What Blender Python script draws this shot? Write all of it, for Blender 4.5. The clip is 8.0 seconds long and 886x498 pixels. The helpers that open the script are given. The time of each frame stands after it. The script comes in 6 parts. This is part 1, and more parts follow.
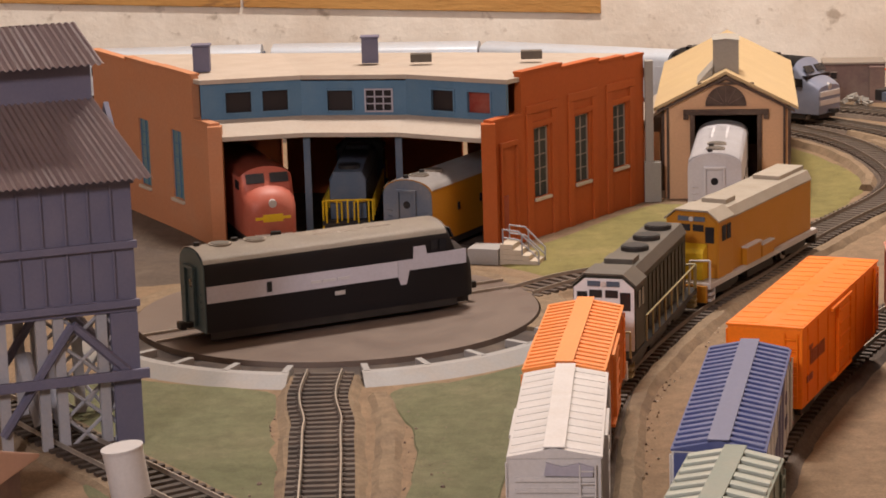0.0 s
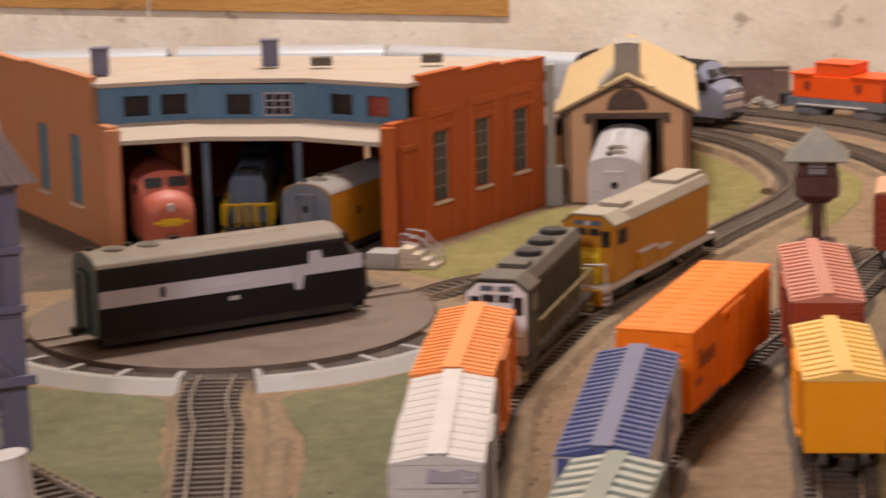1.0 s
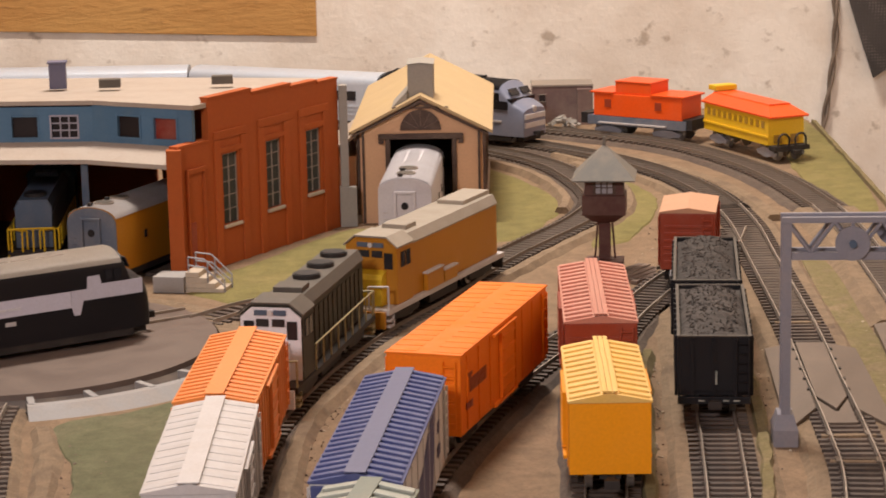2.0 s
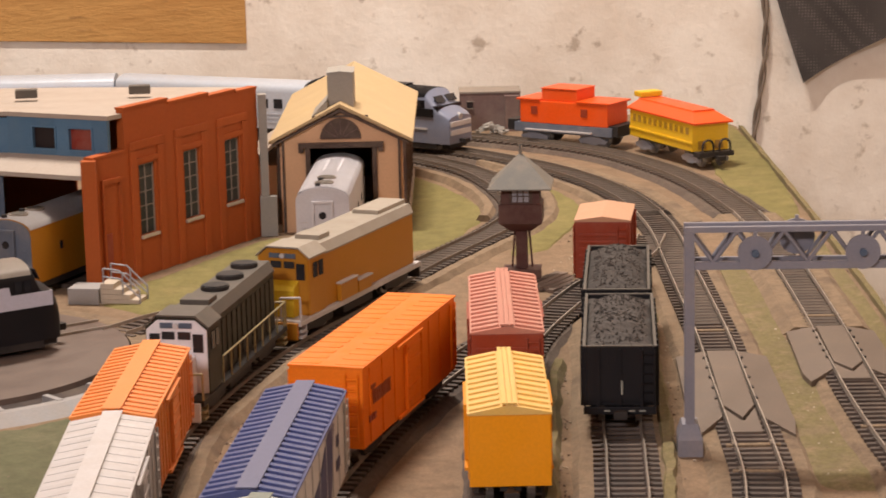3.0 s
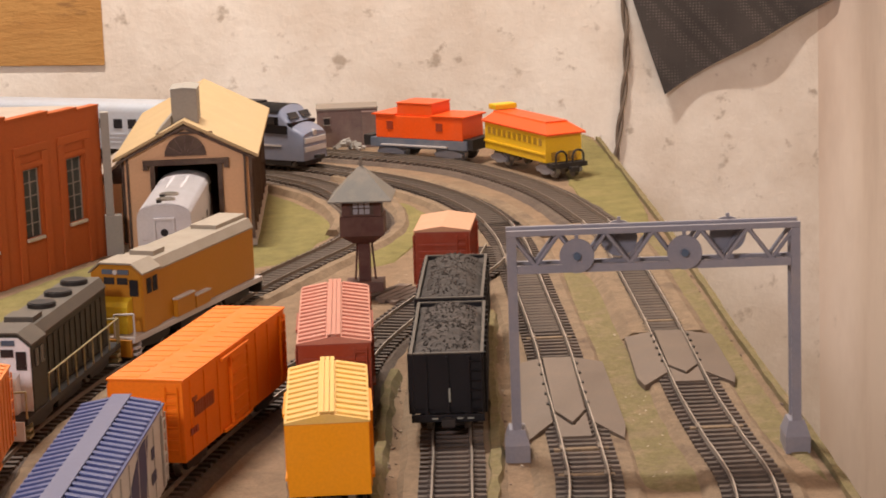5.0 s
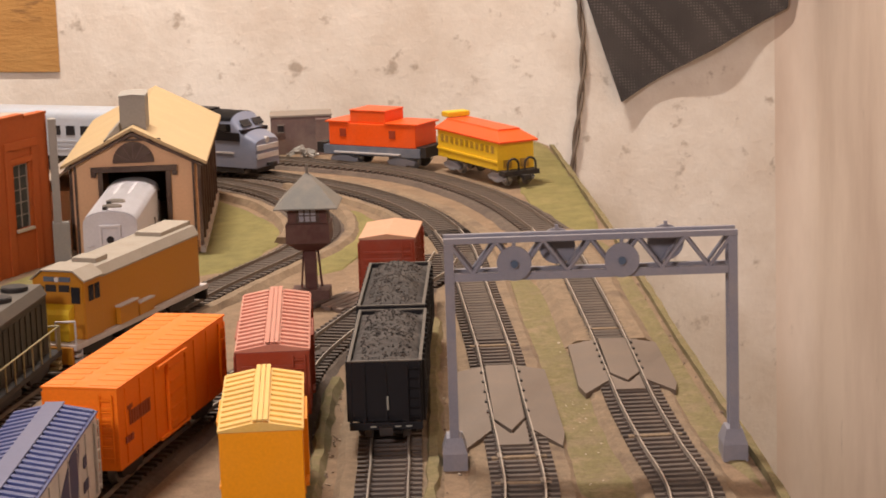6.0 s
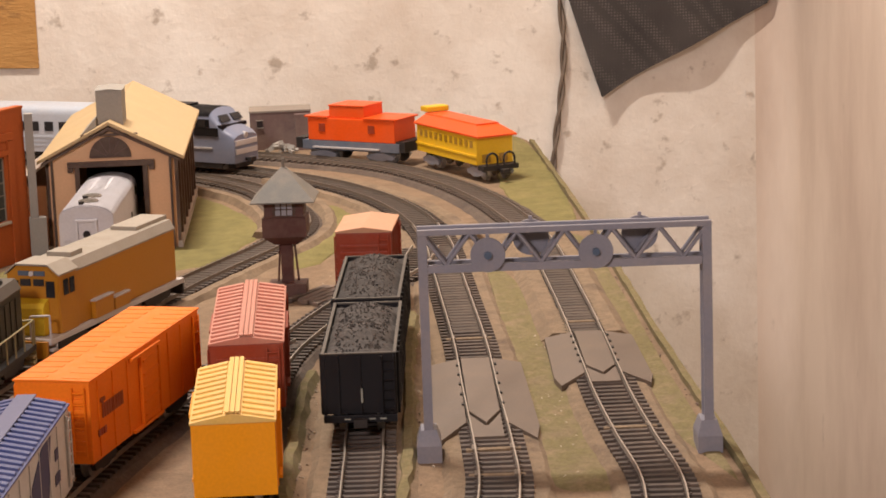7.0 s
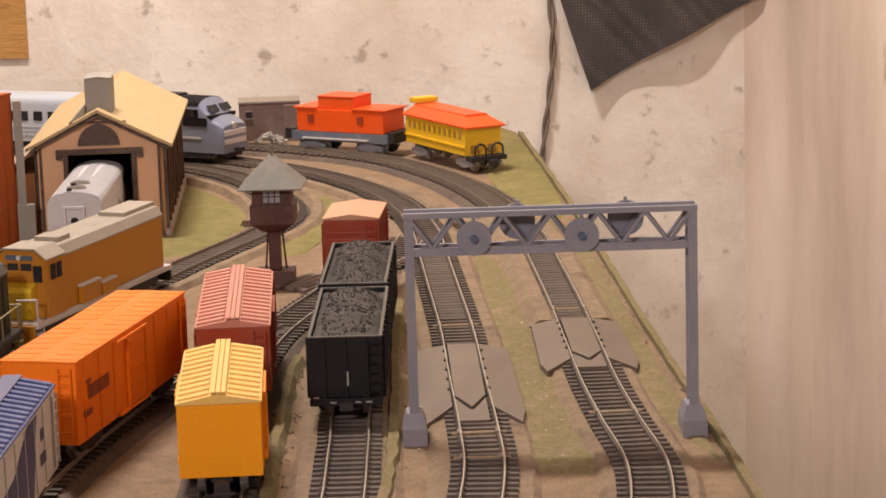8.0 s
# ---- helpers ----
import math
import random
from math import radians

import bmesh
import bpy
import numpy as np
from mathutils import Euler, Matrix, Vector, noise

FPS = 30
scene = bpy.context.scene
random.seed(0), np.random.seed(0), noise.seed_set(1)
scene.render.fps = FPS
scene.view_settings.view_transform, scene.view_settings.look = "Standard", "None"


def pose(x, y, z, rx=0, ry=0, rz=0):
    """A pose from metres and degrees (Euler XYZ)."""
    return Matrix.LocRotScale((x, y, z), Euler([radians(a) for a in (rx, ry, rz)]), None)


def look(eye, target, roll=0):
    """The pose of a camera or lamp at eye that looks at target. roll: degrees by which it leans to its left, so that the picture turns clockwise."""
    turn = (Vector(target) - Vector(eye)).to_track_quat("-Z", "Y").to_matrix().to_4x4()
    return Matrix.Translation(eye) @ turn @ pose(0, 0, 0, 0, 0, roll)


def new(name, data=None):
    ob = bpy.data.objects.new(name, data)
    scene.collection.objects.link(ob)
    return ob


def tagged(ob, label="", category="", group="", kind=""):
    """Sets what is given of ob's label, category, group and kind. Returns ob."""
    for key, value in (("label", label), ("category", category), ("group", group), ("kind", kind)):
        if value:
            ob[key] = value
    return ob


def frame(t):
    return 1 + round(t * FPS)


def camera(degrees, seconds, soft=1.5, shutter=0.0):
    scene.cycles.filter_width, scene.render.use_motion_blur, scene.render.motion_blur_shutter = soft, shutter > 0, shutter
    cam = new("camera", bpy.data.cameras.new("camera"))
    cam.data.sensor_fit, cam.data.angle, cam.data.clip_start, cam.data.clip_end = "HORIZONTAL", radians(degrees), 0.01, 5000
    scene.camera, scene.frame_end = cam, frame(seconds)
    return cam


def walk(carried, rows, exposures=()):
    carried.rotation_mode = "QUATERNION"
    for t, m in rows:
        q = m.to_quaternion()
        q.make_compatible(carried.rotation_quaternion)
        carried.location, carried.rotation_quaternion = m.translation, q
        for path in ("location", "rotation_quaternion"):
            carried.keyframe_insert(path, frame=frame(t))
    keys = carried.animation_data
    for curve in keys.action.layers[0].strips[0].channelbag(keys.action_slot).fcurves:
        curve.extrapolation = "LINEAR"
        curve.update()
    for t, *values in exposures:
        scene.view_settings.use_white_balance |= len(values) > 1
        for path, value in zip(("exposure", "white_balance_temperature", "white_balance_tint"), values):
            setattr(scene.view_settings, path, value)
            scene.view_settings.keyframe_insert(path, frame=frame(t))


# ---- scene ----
cam = camera(21.4, 8.0, soft=1.75, shutter=0.5)
PATH = [
    (0, (-0.097, -0.293, 0.306), (-0.11, 1.663, -0.11), -1.7),
    (0.5, (-0.097, -0.292, 0.305), (-0.108, 1.664, -0.114), -1.6),
    (0.8, (-0.0898, -0.2909, 0.3056), (-0.0714, 1.667, -0.1122), -1.5),
    (1, (-0.081, -0.289, 0.306), (-0.03, 1.667, -0.11), -1.4),
    (1.2, (-0.0692, -0.286, 0.306), (0.0352, 1.667, -0.1088), -1.25),
    (1.5, (-0.056, -0.283, 0.306), (0.101, 1.667, -0.107), -1.0),
    (2, (-0.046, -0.284, 0.307), (0.137, 1.666, -0.098), -1.2),
    (3.3, (-0.018, -0.283, 0.31), (0.213, 1.662, -0.092), -1.5),
    (3.5, (-0.017, -0.284, 0.305), (0.222, 1.663, -0.088), -1.7),
    (4, (-0.002, -0.284, 0.302), (0.277, 1.658, -0.085), -1.8),
    (4.5, (0.008, -0.281, 0.3), (0.3, 1.659, -0.087), -2.1),
    (6, (0.031, -0.281, 0.298), (0.359, 1.656, -0.081), -1.9),
    (6.5, (0.037, -0.279, 0.295), (0.371, 1.656, -0.085), -2.0),
    (7, (0.037, -0.28, 0.294), (0.376, 1.654, -0.086), -2.0),
    (7.5, (0.036, -0.281, 0.293), (0.38, 1.651, -0.091), -2.0),
    (8, (0.038, -0.284, 0.287), (0.385, 1.649, -0.093), -1.7),
]
walk(cam, [(t, look(eye, target, roll)) for t, eye, target, roll in PATH],
     exposures=[(0.0, -0.18), (2.0, -0.14), (4.0, -0.05), (8.0, -0.04)])
# ---- light, exposure ----
scene.view_settings.exposure = 0.0
world = bpy.data.worlds.new("room_air")
scene.world = world
world.use_nodes = True
world.node_tree.nodes["Background"].inputs[0].default_value = (1.0, 0.92, 0.84, 1)
world.node_tree.nodes["Background"].inputs[1].default_value = 0.06


def lamp(name, eye, target, width, depth, watts, color):
    data = bpy.data.lights.new(name, "AREA")
    data.shape, data.size, data.size_y, data.energy, data.color = "RECTANGLE", width, depth, watts, color
    ob = new(name, data)
    ob.matrix_world = look(eye, target)
    return ob


# a tube over the yard, running from west to east, and a softer lamp in the aisle
lamp("ceiling_lamp", (0.02, 1.42, 1.28), (0.08, 1.05, 0.0), 0.34, 0.03, 27.5, (1.0, 0.895, 0.81))
lamp("ceiling_lamp", (-0.70, -0.95, 0.95), (0.1, 1.3, 0.0), 0.22, 0.22, 20.0, (0.98, 0.89, 0.92))

# ---- materials ----


def nodes_of(name):
    m = bpy.data.materials.new(name)
    m.use_nodes = True
    t = m.node_tree
    return m, t, t.nodes["Principled BSDF"]


def add(t, kind, **values):
    n = t.nodes.new(kind)
    for k, v in values.items():
        if k in ("scale", "detail", "roughness"):
            n.inputs[k.capitalize()].default_value = v
    return n


def ramp(t, src, stops):
    r = t.nodes.new("ShaderNodeValToRGB")
    while len(r.color_ramp.elements) < len(stops):
        r.color_ramp.elements.new(0.5)
    for e, (p, c) in zip(r.color_ramp.elements, stops):
        e.position, e.color = p, (*c, 1)
    t.links.new(src, r.inputs[0])
    return r


def mix(t, fac, a, b, how="MIX"):
    n = t.nodes.new("ShaderNodeMix")
    n.data_type, n.blend_type = "RGBA", how
    for sock, v in ((n.inputs[0], fac), (n.inputs[6], a), (n.inputs[7], b)):
        if isinstance(v, (int, float)):
            sock.default_value = v
        elif isinstance(v, tuple):
            sock.default_value = (*v, 1)
        else:
            t.links.new(v, sock)
    return n.outputs[2]


def bump(t, b, src, strength, dist):
    n = t.nodes.new("ShaderNodeBump")
    n.inputs["Strength"].default_value, n.inputs["Distance"].default_value = strength, dist
    t.links.new(src, n.inputs["Height"])
    t.links.new(n.outputs[0], b.inputs["Normal"])


def paint(name, color, rough=0.5, metal=0.0, dust=0.25, dust_color=(0.42, 0.33, 0.25), grain=700, patch=45, relief=0.00008, each=0.06):
    """Painted or moulded plastic with handling dust, fine grain and a little change from piece to piece."""
    m, t, b = nodes_of(name)
    co = t.nodes.new("ShaderNodeTexCoord")
    n1, n2 = add(t, "ShaderNodeTexNoise", scale=patch, detail=5, roughness=0.65), add(t, "ShaderNodeTexNoise", scale=grain, detail=3)
    for n in (n1, n2):
        t.links.new(co.outputs["Object"], n.inputs["Vector"])
    f = ramp(t, n1.outputs[0], [(0.42, (0, 0, 0)), (0.75, (dust, dust, dust))])
    g = ramp(t, n2.outputs[0], [(0.3, (0.95, 0.95, 0.95)), (0.7, (1.04, 1.04, 1.04))])
    c = mix(t, f.outputs[0], color, dust_color)
    c = mix(t, 1.0, c, g.outputs[0], "MULTIPLY")
    info = t.nodes.new("ShaderNodeObjectInfo")
    r = ramp(t, info.outputs["Random"], [(0.0, (1 - each,) * 3), (1.0, (1 + each,) * 3)])
    c = mix(t, 1.0, c, r.outputs[0], "MULTIPLY")
    t.links.new(c, b.inputs["Base Color"])
    rr = ramp(t, n1.outputs[0], [(0.3, (rough * 0.85,) * 3), (0.8, (min(1, rough * 1.3),) * 3)])
    t.links.new(rr.outputs[0], b.inputs["Roughness"])
    b.inputs["Metallic"].default_value = metal
    b.inputs["Specular IOR Level"].default_value = 0.32
    bump(t, b, n2.outputs[0], 0.35, relief)
    return m


def earth(name, a, b_, c_, patch=14, grain=700, relief=0.0006, rough=0.95):
    """Ground cover: three colours by patches, flecks and grain."""
    m, t, b = nodes_of(name)
    co = t.nodes.new("ShaderNodeTexCoord")
    n1 = add(t, "ShaderNodeTexNoise", scale=patch, detail=6, roughness=0.7)
    n2 = add(t, "ShaderNodeTexNoise", scale=grain, detail=4, roughness=0.7)
    n3 = add(t, "ShaderNodeTexNoise", scale=patch * 7, detail=5, roughness=0.75)
    for n in (n1, n2, n3):
        t.links.new(co.outputs["Object"], n.inputs["Vector"])
    base = ramp(t, n1.outputs[0], [(0.36, a), (0.52, b_), (0.68, c_)])
    fl = ramp(t, n3.outputs[0], [(0.35, (0.80, 0.78, 0.75)), (0.6, (1.06, 1.05, 1.03))])
    g = ramp(t, n2.outputs[0], [(0.32, (0.72, 0.72, 0.72)), (0.55, (1, 1, 1)), (0.75, (1.15, 1.14, 1.1))])
    c = mix(t, 1.0, base.outputs[0], fl.outputs[0], "MULTIPLY")
    c = mix(t, 1.0, c, g.outputs[0], "MULTIPLY")
    t.links.new(c, b.inputs["Base Color"])
    b.inputs["Roughness"].default_value = rough
    bump(t, b, n2.outputs[0], 0.6, relief)
    return m


def masonry(name, base, stain, chip, patch=5.0, streak=(1, 1, 1), chips=0.60, relief=0.006):
    """Old whitewashed or painted plaster: stains, chips that show the brown under-coat, rough relief."""
    m, t, b = nodes_of(name)
    co = t.nodes.new("ShaderNodeTexCoord")
    mp = t.nodes.new("ShaderNodeMapping")
    mp.inputs["Scale"].default_value = streak
    t.links.new(co.outputs["Object"], mp.inputs["Vector"])
    n1 = add(t, "ShaderNodeTexNoise", scale=patch, detail=6, roughness=0.65)
    n2 = add(t, "ShaderNodeTexNoise", scale=patch * 5.5, detail=6, roughness=0.62)
    n3 = add(t, "ShaderNodeTexNoise", scale=120, detail=4, roughness=0.7)
    for n in (n1, n2, n3):
        t.links.new(mp.outputs[0], n.inputs["Vector"])
    f1 = ramp(t, n1.outputs[0], [(0.40, (0, 0, 0)), (0.68, (1, 1, 1))])
    f2 = ramp(t, n2.outputs[0], [(chips, (0, 0, 0)), (chips + 0.09, (0.75, 0.75, 0.75))])
    c = mix(t, f1.outputs[0], base, stain)
    c = mix(t, f2.outputs[0], c, chip)
    t.links.new(c, b.inputs["Base Color"])
    b.inputs["Roughness"].default_value = 0.9
    h = mix(t, 0.35, n2.outputs[0], n3.outputs[0])
    bump(t, b, h, 0.5, relief)
    return m


M = {}
M["dirt"] = earth("dirt", (0.205, 0.135, 0.082), (0.25, 0.168, 0.102), (0.18, 0.118, 0.072))
M["grass"] = earth("grass_mat", (0.17, 0.145, 0.045), (0.20, 0.17, 0.055), (0.25, 0.20, 0.075), patch=11, grain=1100, relief=0.0004)
M["grass_dull"] = earth("dull_grass_mat", (0.115, 0.118, 0.058), (0.138, 0.135, 0.07), (0.168, 0.152, 0.086), patch=12, grain=1100, relief=0.0004)
M["ballast"] = earth("tan_ballast", (0.20, 0.14, 0.09), (0.25, 0.178, 0.112), (0.155, 0.106, 0.07), patch=20, grain=900, relief=0.0007)
M["moss"] = earth("mossy_verge", (0.22, 0.165, 0.09), (0.18, 0.148, 0.06), (0.265, 0.195, 0.112), patch=38, grain=800)
M["dark_bed"] = earth("dark_ballast", (0.085, 0.062, 0.05), (0.11, 0.08, 0.062), (0.14, 0.105, 0.08), patch=25, grain=900, relief=0.0007)
M["tie"] = paint("tie_plastic", (0.06, 0.043, 0.034), 0.6, dust=0.4, dust_color=(0.2, 0.145, 0.105), each=0.3)
M["rail"] = paint("nickel_rail", (0.44, 0.385, 0.33), 0.36, 0.6, dust=0.5, dust_color=(0.26, 0.20, 0.15))
M["rail_dull"] = paint("grimy_rail", (0.17, 0.135, 0.105), 0.5, 0.3, dust=0.5, dust_color=(0.22, 0.165, 0.12))
M["infill"] = earth("dark_tie_infill", (0.075, 0.056, 0.044), (0.10, 0.075, 0.058), (0.13, 0.10, 0.075), patch=60, grain=900, relief=0.0005)
M["cinder"] = paint("cinder_tie", (0.075, 0.055, 0.043), 0.7, dust=0.4, dust_color=(0.13, 0.10, 0.078), each=0.2)
M["rail_cream"] = paint("cream_handrail", (0.34, 0.29, 0.15), 0.5, dust=0.3)
M["road_plate"] = paint("grey_brown_plate", (0.14, 0.105, 0.08), 0.6, dust=0.4, dust_color=(0.26, 0.2, 0.15))
M["deck"] = paint("deck_brown", (0.14, 0.102, 0.082), 0.55, dust=0.4, dust_color=(0.24, 0.18, 0.14))
M["rim_white"] = paint("rim_white", (0.31, 0.295, 0.285), 0.65, dust=0.4)
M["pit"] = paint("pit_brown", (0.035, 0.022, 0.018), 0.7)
M["orange"] = paint("bright_orange", (0.82, 0.182, 0.002), 0.6, dust=0.0)
M["orange_pale"] = paint("faded_orange", (0.74, 0.235, 0.05), 0.5, dust=0.25, dust_color=(0.7, 0.38, 0.18))
M["white"] = paint("warm_white", (0.55, 0.52, 0.51), 0.5, dust=0.3)
M["blue"] = paint("boxcar_blue", (0.06, 0.075, 0.20), 0.45, dust=0.35, dust_color=(0.22, 0.22, 0.30))
M["grey_green"] = paint("grey_green", (0.20, 0.23, 0.19), 0.45, dust=0.35)
M["rib_light"] = paint("rubbed_rib", (0.36, 0.385, 0.34), 0.4, 0.2, dust=0.35)
M["silver_side"] = paint("silver_white_side", (0.58, 0.56, 0.55), 0.45, dust=0.35, dust_color=(0.3, 0.27, 0.27))
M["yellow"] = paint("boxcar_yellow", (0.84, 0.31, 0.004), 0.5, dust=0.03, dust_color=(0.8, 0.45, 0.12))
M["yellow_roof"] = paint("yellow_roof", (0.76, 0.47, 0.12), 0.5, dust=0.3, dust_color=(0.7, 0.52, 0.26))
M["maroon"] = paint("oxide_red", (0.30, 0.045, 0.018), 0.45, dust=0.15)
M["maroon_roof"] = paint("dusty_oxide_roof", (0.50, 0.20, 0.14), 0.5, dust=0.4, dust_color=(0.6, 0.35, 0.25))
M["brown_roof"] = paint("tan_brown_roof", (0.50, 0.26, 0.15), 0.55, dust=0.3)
M["black"] = paint("black_plastic", (0.006, 0.005, 0.007), 0.5, dust=0.03, dust_color=(0.06, 0.05, 0.05))
M["under"] = paint("underframe_black", (0.02, 0.017, 0.016), 0.6, dust=0.3, dust_color=(0.1, 0.075, 0.06))
M["steel"] = paint("wheel_steel", (0.35, 0.33, 0.31), 0.35, 0.8, dust=0.2)
M["coal"] = paint("coal_black", (0.06, 0.050, 0.044), 0.85, dust=0.5, dust_color=(0.12, 0.10, 0.085), grain=1500, relief=0.0004, each=0.2)
M["dark_green"] = paint("olive_black_hood", (0.022, 0.02, 0.012), 0.5, dust=0.3, dust_color=(0.11, 0.09, 0.045))
M["roof_grey"] = paint("weathered_grey_roof", (0.24, 0.20, 0.165), 0.55, dust=0.5, dust_color=(0.36, 0.29, 0.22))
M["armour_yellow"] = paint("amber_yellow", (0.42, 0.17, 0.010), 0.45, dust=0.2, dust_color=(0.45, 0.26, 0.07))
M["amber_roof"] = paint("dusty_amber_roof", (0.33, 0.285, 0.23), 0.5, dust=0.45, dust_color=(0.28, 0.23, 0.17))
M["lemon"] = paint("lemon_yellow", (0.66, 0.43, 0.012), 0.45, dust=0.08)
M["loco_grey"] = paint("pale_loco_grey", (0.46, 0.43, 0.42), 0.45, dust=0.3)
M["silver"] = paint("silver_coach", (0.50, 0.54, 0.60), 0.42, 0.2, dust=0.2)
M["teal"] = paint("teal_grey", (0.075, 0.115, 0.13), 0.45, dust=0.3, dust_color=(0.17, 0.2, 0.2))
M["slate_loco"] = paint("slate_loco", (0.075, 0.105, 0.155), 0.5, dust=0.15)
M["red_loco"] = paint("dusty_red", (0.42, 0.10, 0.065), 0.45, dust=0.3, dust_color=(0.45, 0.22, 0.16))
M["violet_band"] = paint("grey_violet_band", (0.36, 0.34, 0.40), 0.45, dust=0.2)
M["loco_tan"] = paint("tan_grey_loco_roof", (0.40, 0.345, 0.29), 0.5, dust=0.3)
M["pale_silver"] = paint("pale_silver_loco", (0.60, 0.58, 0.60), 0.45, dust=0.15)
M["band_pale"] = paint("pale_lavender_band", (0.52, 0.50, 0.57), 0.45, dust=0.15)
M["violet_dark"] = paint("blue_violet_grey", (0.21, 0.23, 0.31), 0.35, dust=0.2)
M["blue_walk"] = paint("blue_walk", (0.115, 0.12, 0.21), 0.5, dust=0.35, dust_color=(0.22, 0.21, 0.28))
M["hood_roof"] = paint("sooty_roof", (0.09, 0.076, 0.062), 0.6, dust=0.45, dust_color=(0.19, 0.155, 0.115))
M["cab_white"] = paint("clean_cab_white", (0.76, 0.74, 0.76), 0.5, dust=0.1)
M["ink_brown"] = paint("worn_brown_ink", (0.30, 0.055, 0.008), 0.6)
M["ink_blue"] = paint("dark_blue_ink", (0.05, 0.055, 0.13), 0.6)
M["glass"] = paint("dark_glazing", (0.02, 0.02, 0.024), 0.12, dust=0.05)
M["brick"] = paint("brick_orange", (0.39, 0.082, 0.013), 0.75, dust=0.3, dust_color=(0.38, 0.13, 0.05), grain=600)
# Paler brick for the west wall and its corner pillar.
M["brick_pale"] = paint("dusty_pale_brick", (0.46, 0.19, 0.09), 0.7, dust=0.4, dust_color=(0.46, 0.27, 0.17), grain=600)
M["clerestory"] = paint("clerestory_blue", (0.075, 0.155, 0.25), 0.55, dust=0.25, dust_color=(0.2, 0.27, 0.3))
M["pane_blue"] = paint("window_teal", (0.10, 0.20, 0.23), 0.35, dust=0.2)
M["pane_dark"] = paint("window_dark_green", (0.035, 0.04, 0.036), 0.6, dust=0.1)
M["pane_red"] = paint("window_red_blank", (0.22, 0.025, 0.015), 0.5)
M["void"] = paint("window_dark", (0.014, 0.008, 0.008), 0.6, dust=0.03)
M["cream"] = paint("cream_roof", (0.39, 0.325, 0.27), 0.6, dust=0.45, dust_color=(0.33, 0.25, 0.19))
M["peach"] = paint("peach_wall", (0.66, 0.39, 0.22), 0.6, dust=0.2, dust_color=(0.55, 0.38, 0.25))
M["trim_brown"] = paint("dark_brown_trim", (0.06, 0.032, 0.022), 0.55)
M["roof_yellow"] = paint("straw_roof", (0.46, 0.33, 0.17), 0.65, dust=0.35, dust_color=(0.45, 0.34, 0.24))
M["cupola_grey"] = paint("cupola_grey", (0.30, 0.28, 0.25), 0.6)
M["slate"] = paint("slate_violet", (0.115, 0.11, 0.165), 0.55, dust=0.3, dust_color=(0.2, 0.17, 0.2), patch=40)
M["rust_roof"] = paint("corrugated_brown", (0.25, 0.18, 0.18), 0.5, dust=0.5, dust_color=(0.36, 0.26, 0.24), patch=40)
M["leg_grey"] = paint("leg_grey", (0.30, 0.30, 0.33), 0.5, dust=0.4)
M["gantry"] = paint("gantry_grey", (0.22, 0.215, 0.25), 0.45, dust=0.25)
M["tower_brown"] = paint("tower_maroon", (0.085, 0.03, 0.024), 0.55, dust=0.2)
M["tower_roof"] = paint("tower_roof_grey", (0.14, 0.135, 0.12), 0.6, dust=0.35)
M["hut"] = paint("hut_brown", (0.15, 0.095, 0.085), 0.6, dust=0.3)
M["caboose_orange"] = paint("caboose_orange", (0.80, 0.09, 0.008), 0.4, dust=0.08)
M["frame_blue"] = paint("frame_grey_blue", (0.11, 0.13, 0.17), 0.5, dust=0.3)
M["coach_yellow"] = paint("coach_yellow", (0.80, 0.48, 0.015), 0.45, dust=0.1)
M["coach_shade"] = paint("coach_window_ochre", (0.36, 0.19, 0.008), 0.5)
M["pink_roof"] = paint("pink_roof", (0.46, 0.28, 0.22), 0.6, dust=0.3)
M["stone"] = paint("pale_stone", (0.50, 0.42, 0.33), 0.7, dust=0.3)
M["plank"] = paint("weathered_plank", (0.13, 0.09, 0.07), 0.7, dust=0.4, each=0.25)
M["wire"] = paint("old_cable", (0.16, 0.12, 0.09), 0.6)
M["wall"] = masonry("whitewashed_wall", (0.87, 0.80, 0.71), (0.69, 0.59, 0.49), (0.38, 0.30, 0.23), patch=7.0, chips=0.595, relief=0.004)
# East wall and corner: browner than the north wall, streaked upright.
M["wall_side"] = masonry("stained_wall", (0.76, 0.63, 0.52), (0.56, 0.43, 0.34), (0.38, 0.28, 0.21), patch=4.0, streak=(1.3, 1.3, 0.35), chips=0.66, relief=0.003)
M["board"] = masonry("plywood_board", (0.50, 0.27, 0.085), (0.42, 0.20, 0.055), (0.24, 0.12, 0.045), patch=7.0, streak=(0.6, 1, 2.0))
M["ceiling"] = paint("ceiling_paint", (0.6, 0.52, 0.44), 0.9)
M["floor"] = paint("concrete", (0.2, 0.17, 0.14), 0.9)


def mesh_cloth(name):
    """Dark woven mesh with pale dots where the wall shows through."""
    m, t, b = nodes_of(name)
    co = t.nodes.new("ShaderNodeTexCoord")
    v = t.nodes.new("ShaderNodeTexVoronoi")
    v.inputs["Scale"].default_value, v.inputs["Randomness"].default_value = 330, 0.15
    n = add(t, "ShaderNodeTexNoise", scale=9, detail=3)
    for x in (v, n):
        t.links.new(co.outputs["Object"], x.inputs["Vector"])
    d = ramp(t, v.outputs["Distance"], [(0.20, (0.13, 0.112, 0.10)), (0.42, (0.06, 0.050, 0.046))])
    k = ramp(t, n.outputs[0], [(0.35, (0.5, 0.5, 0.5)), (0.65, (1.2, 1.2, 1.2))])
    t.links.new(mix(t, 1.0, d.outputs[0], k.outputs[0], "MULTIPLY"), b.inputs["Base Color"])
    b.inputs["Roughness"].default_value = 0.85
    bump(t, b, v.outputs["Distance"], 0.5, 0.001)
    return m


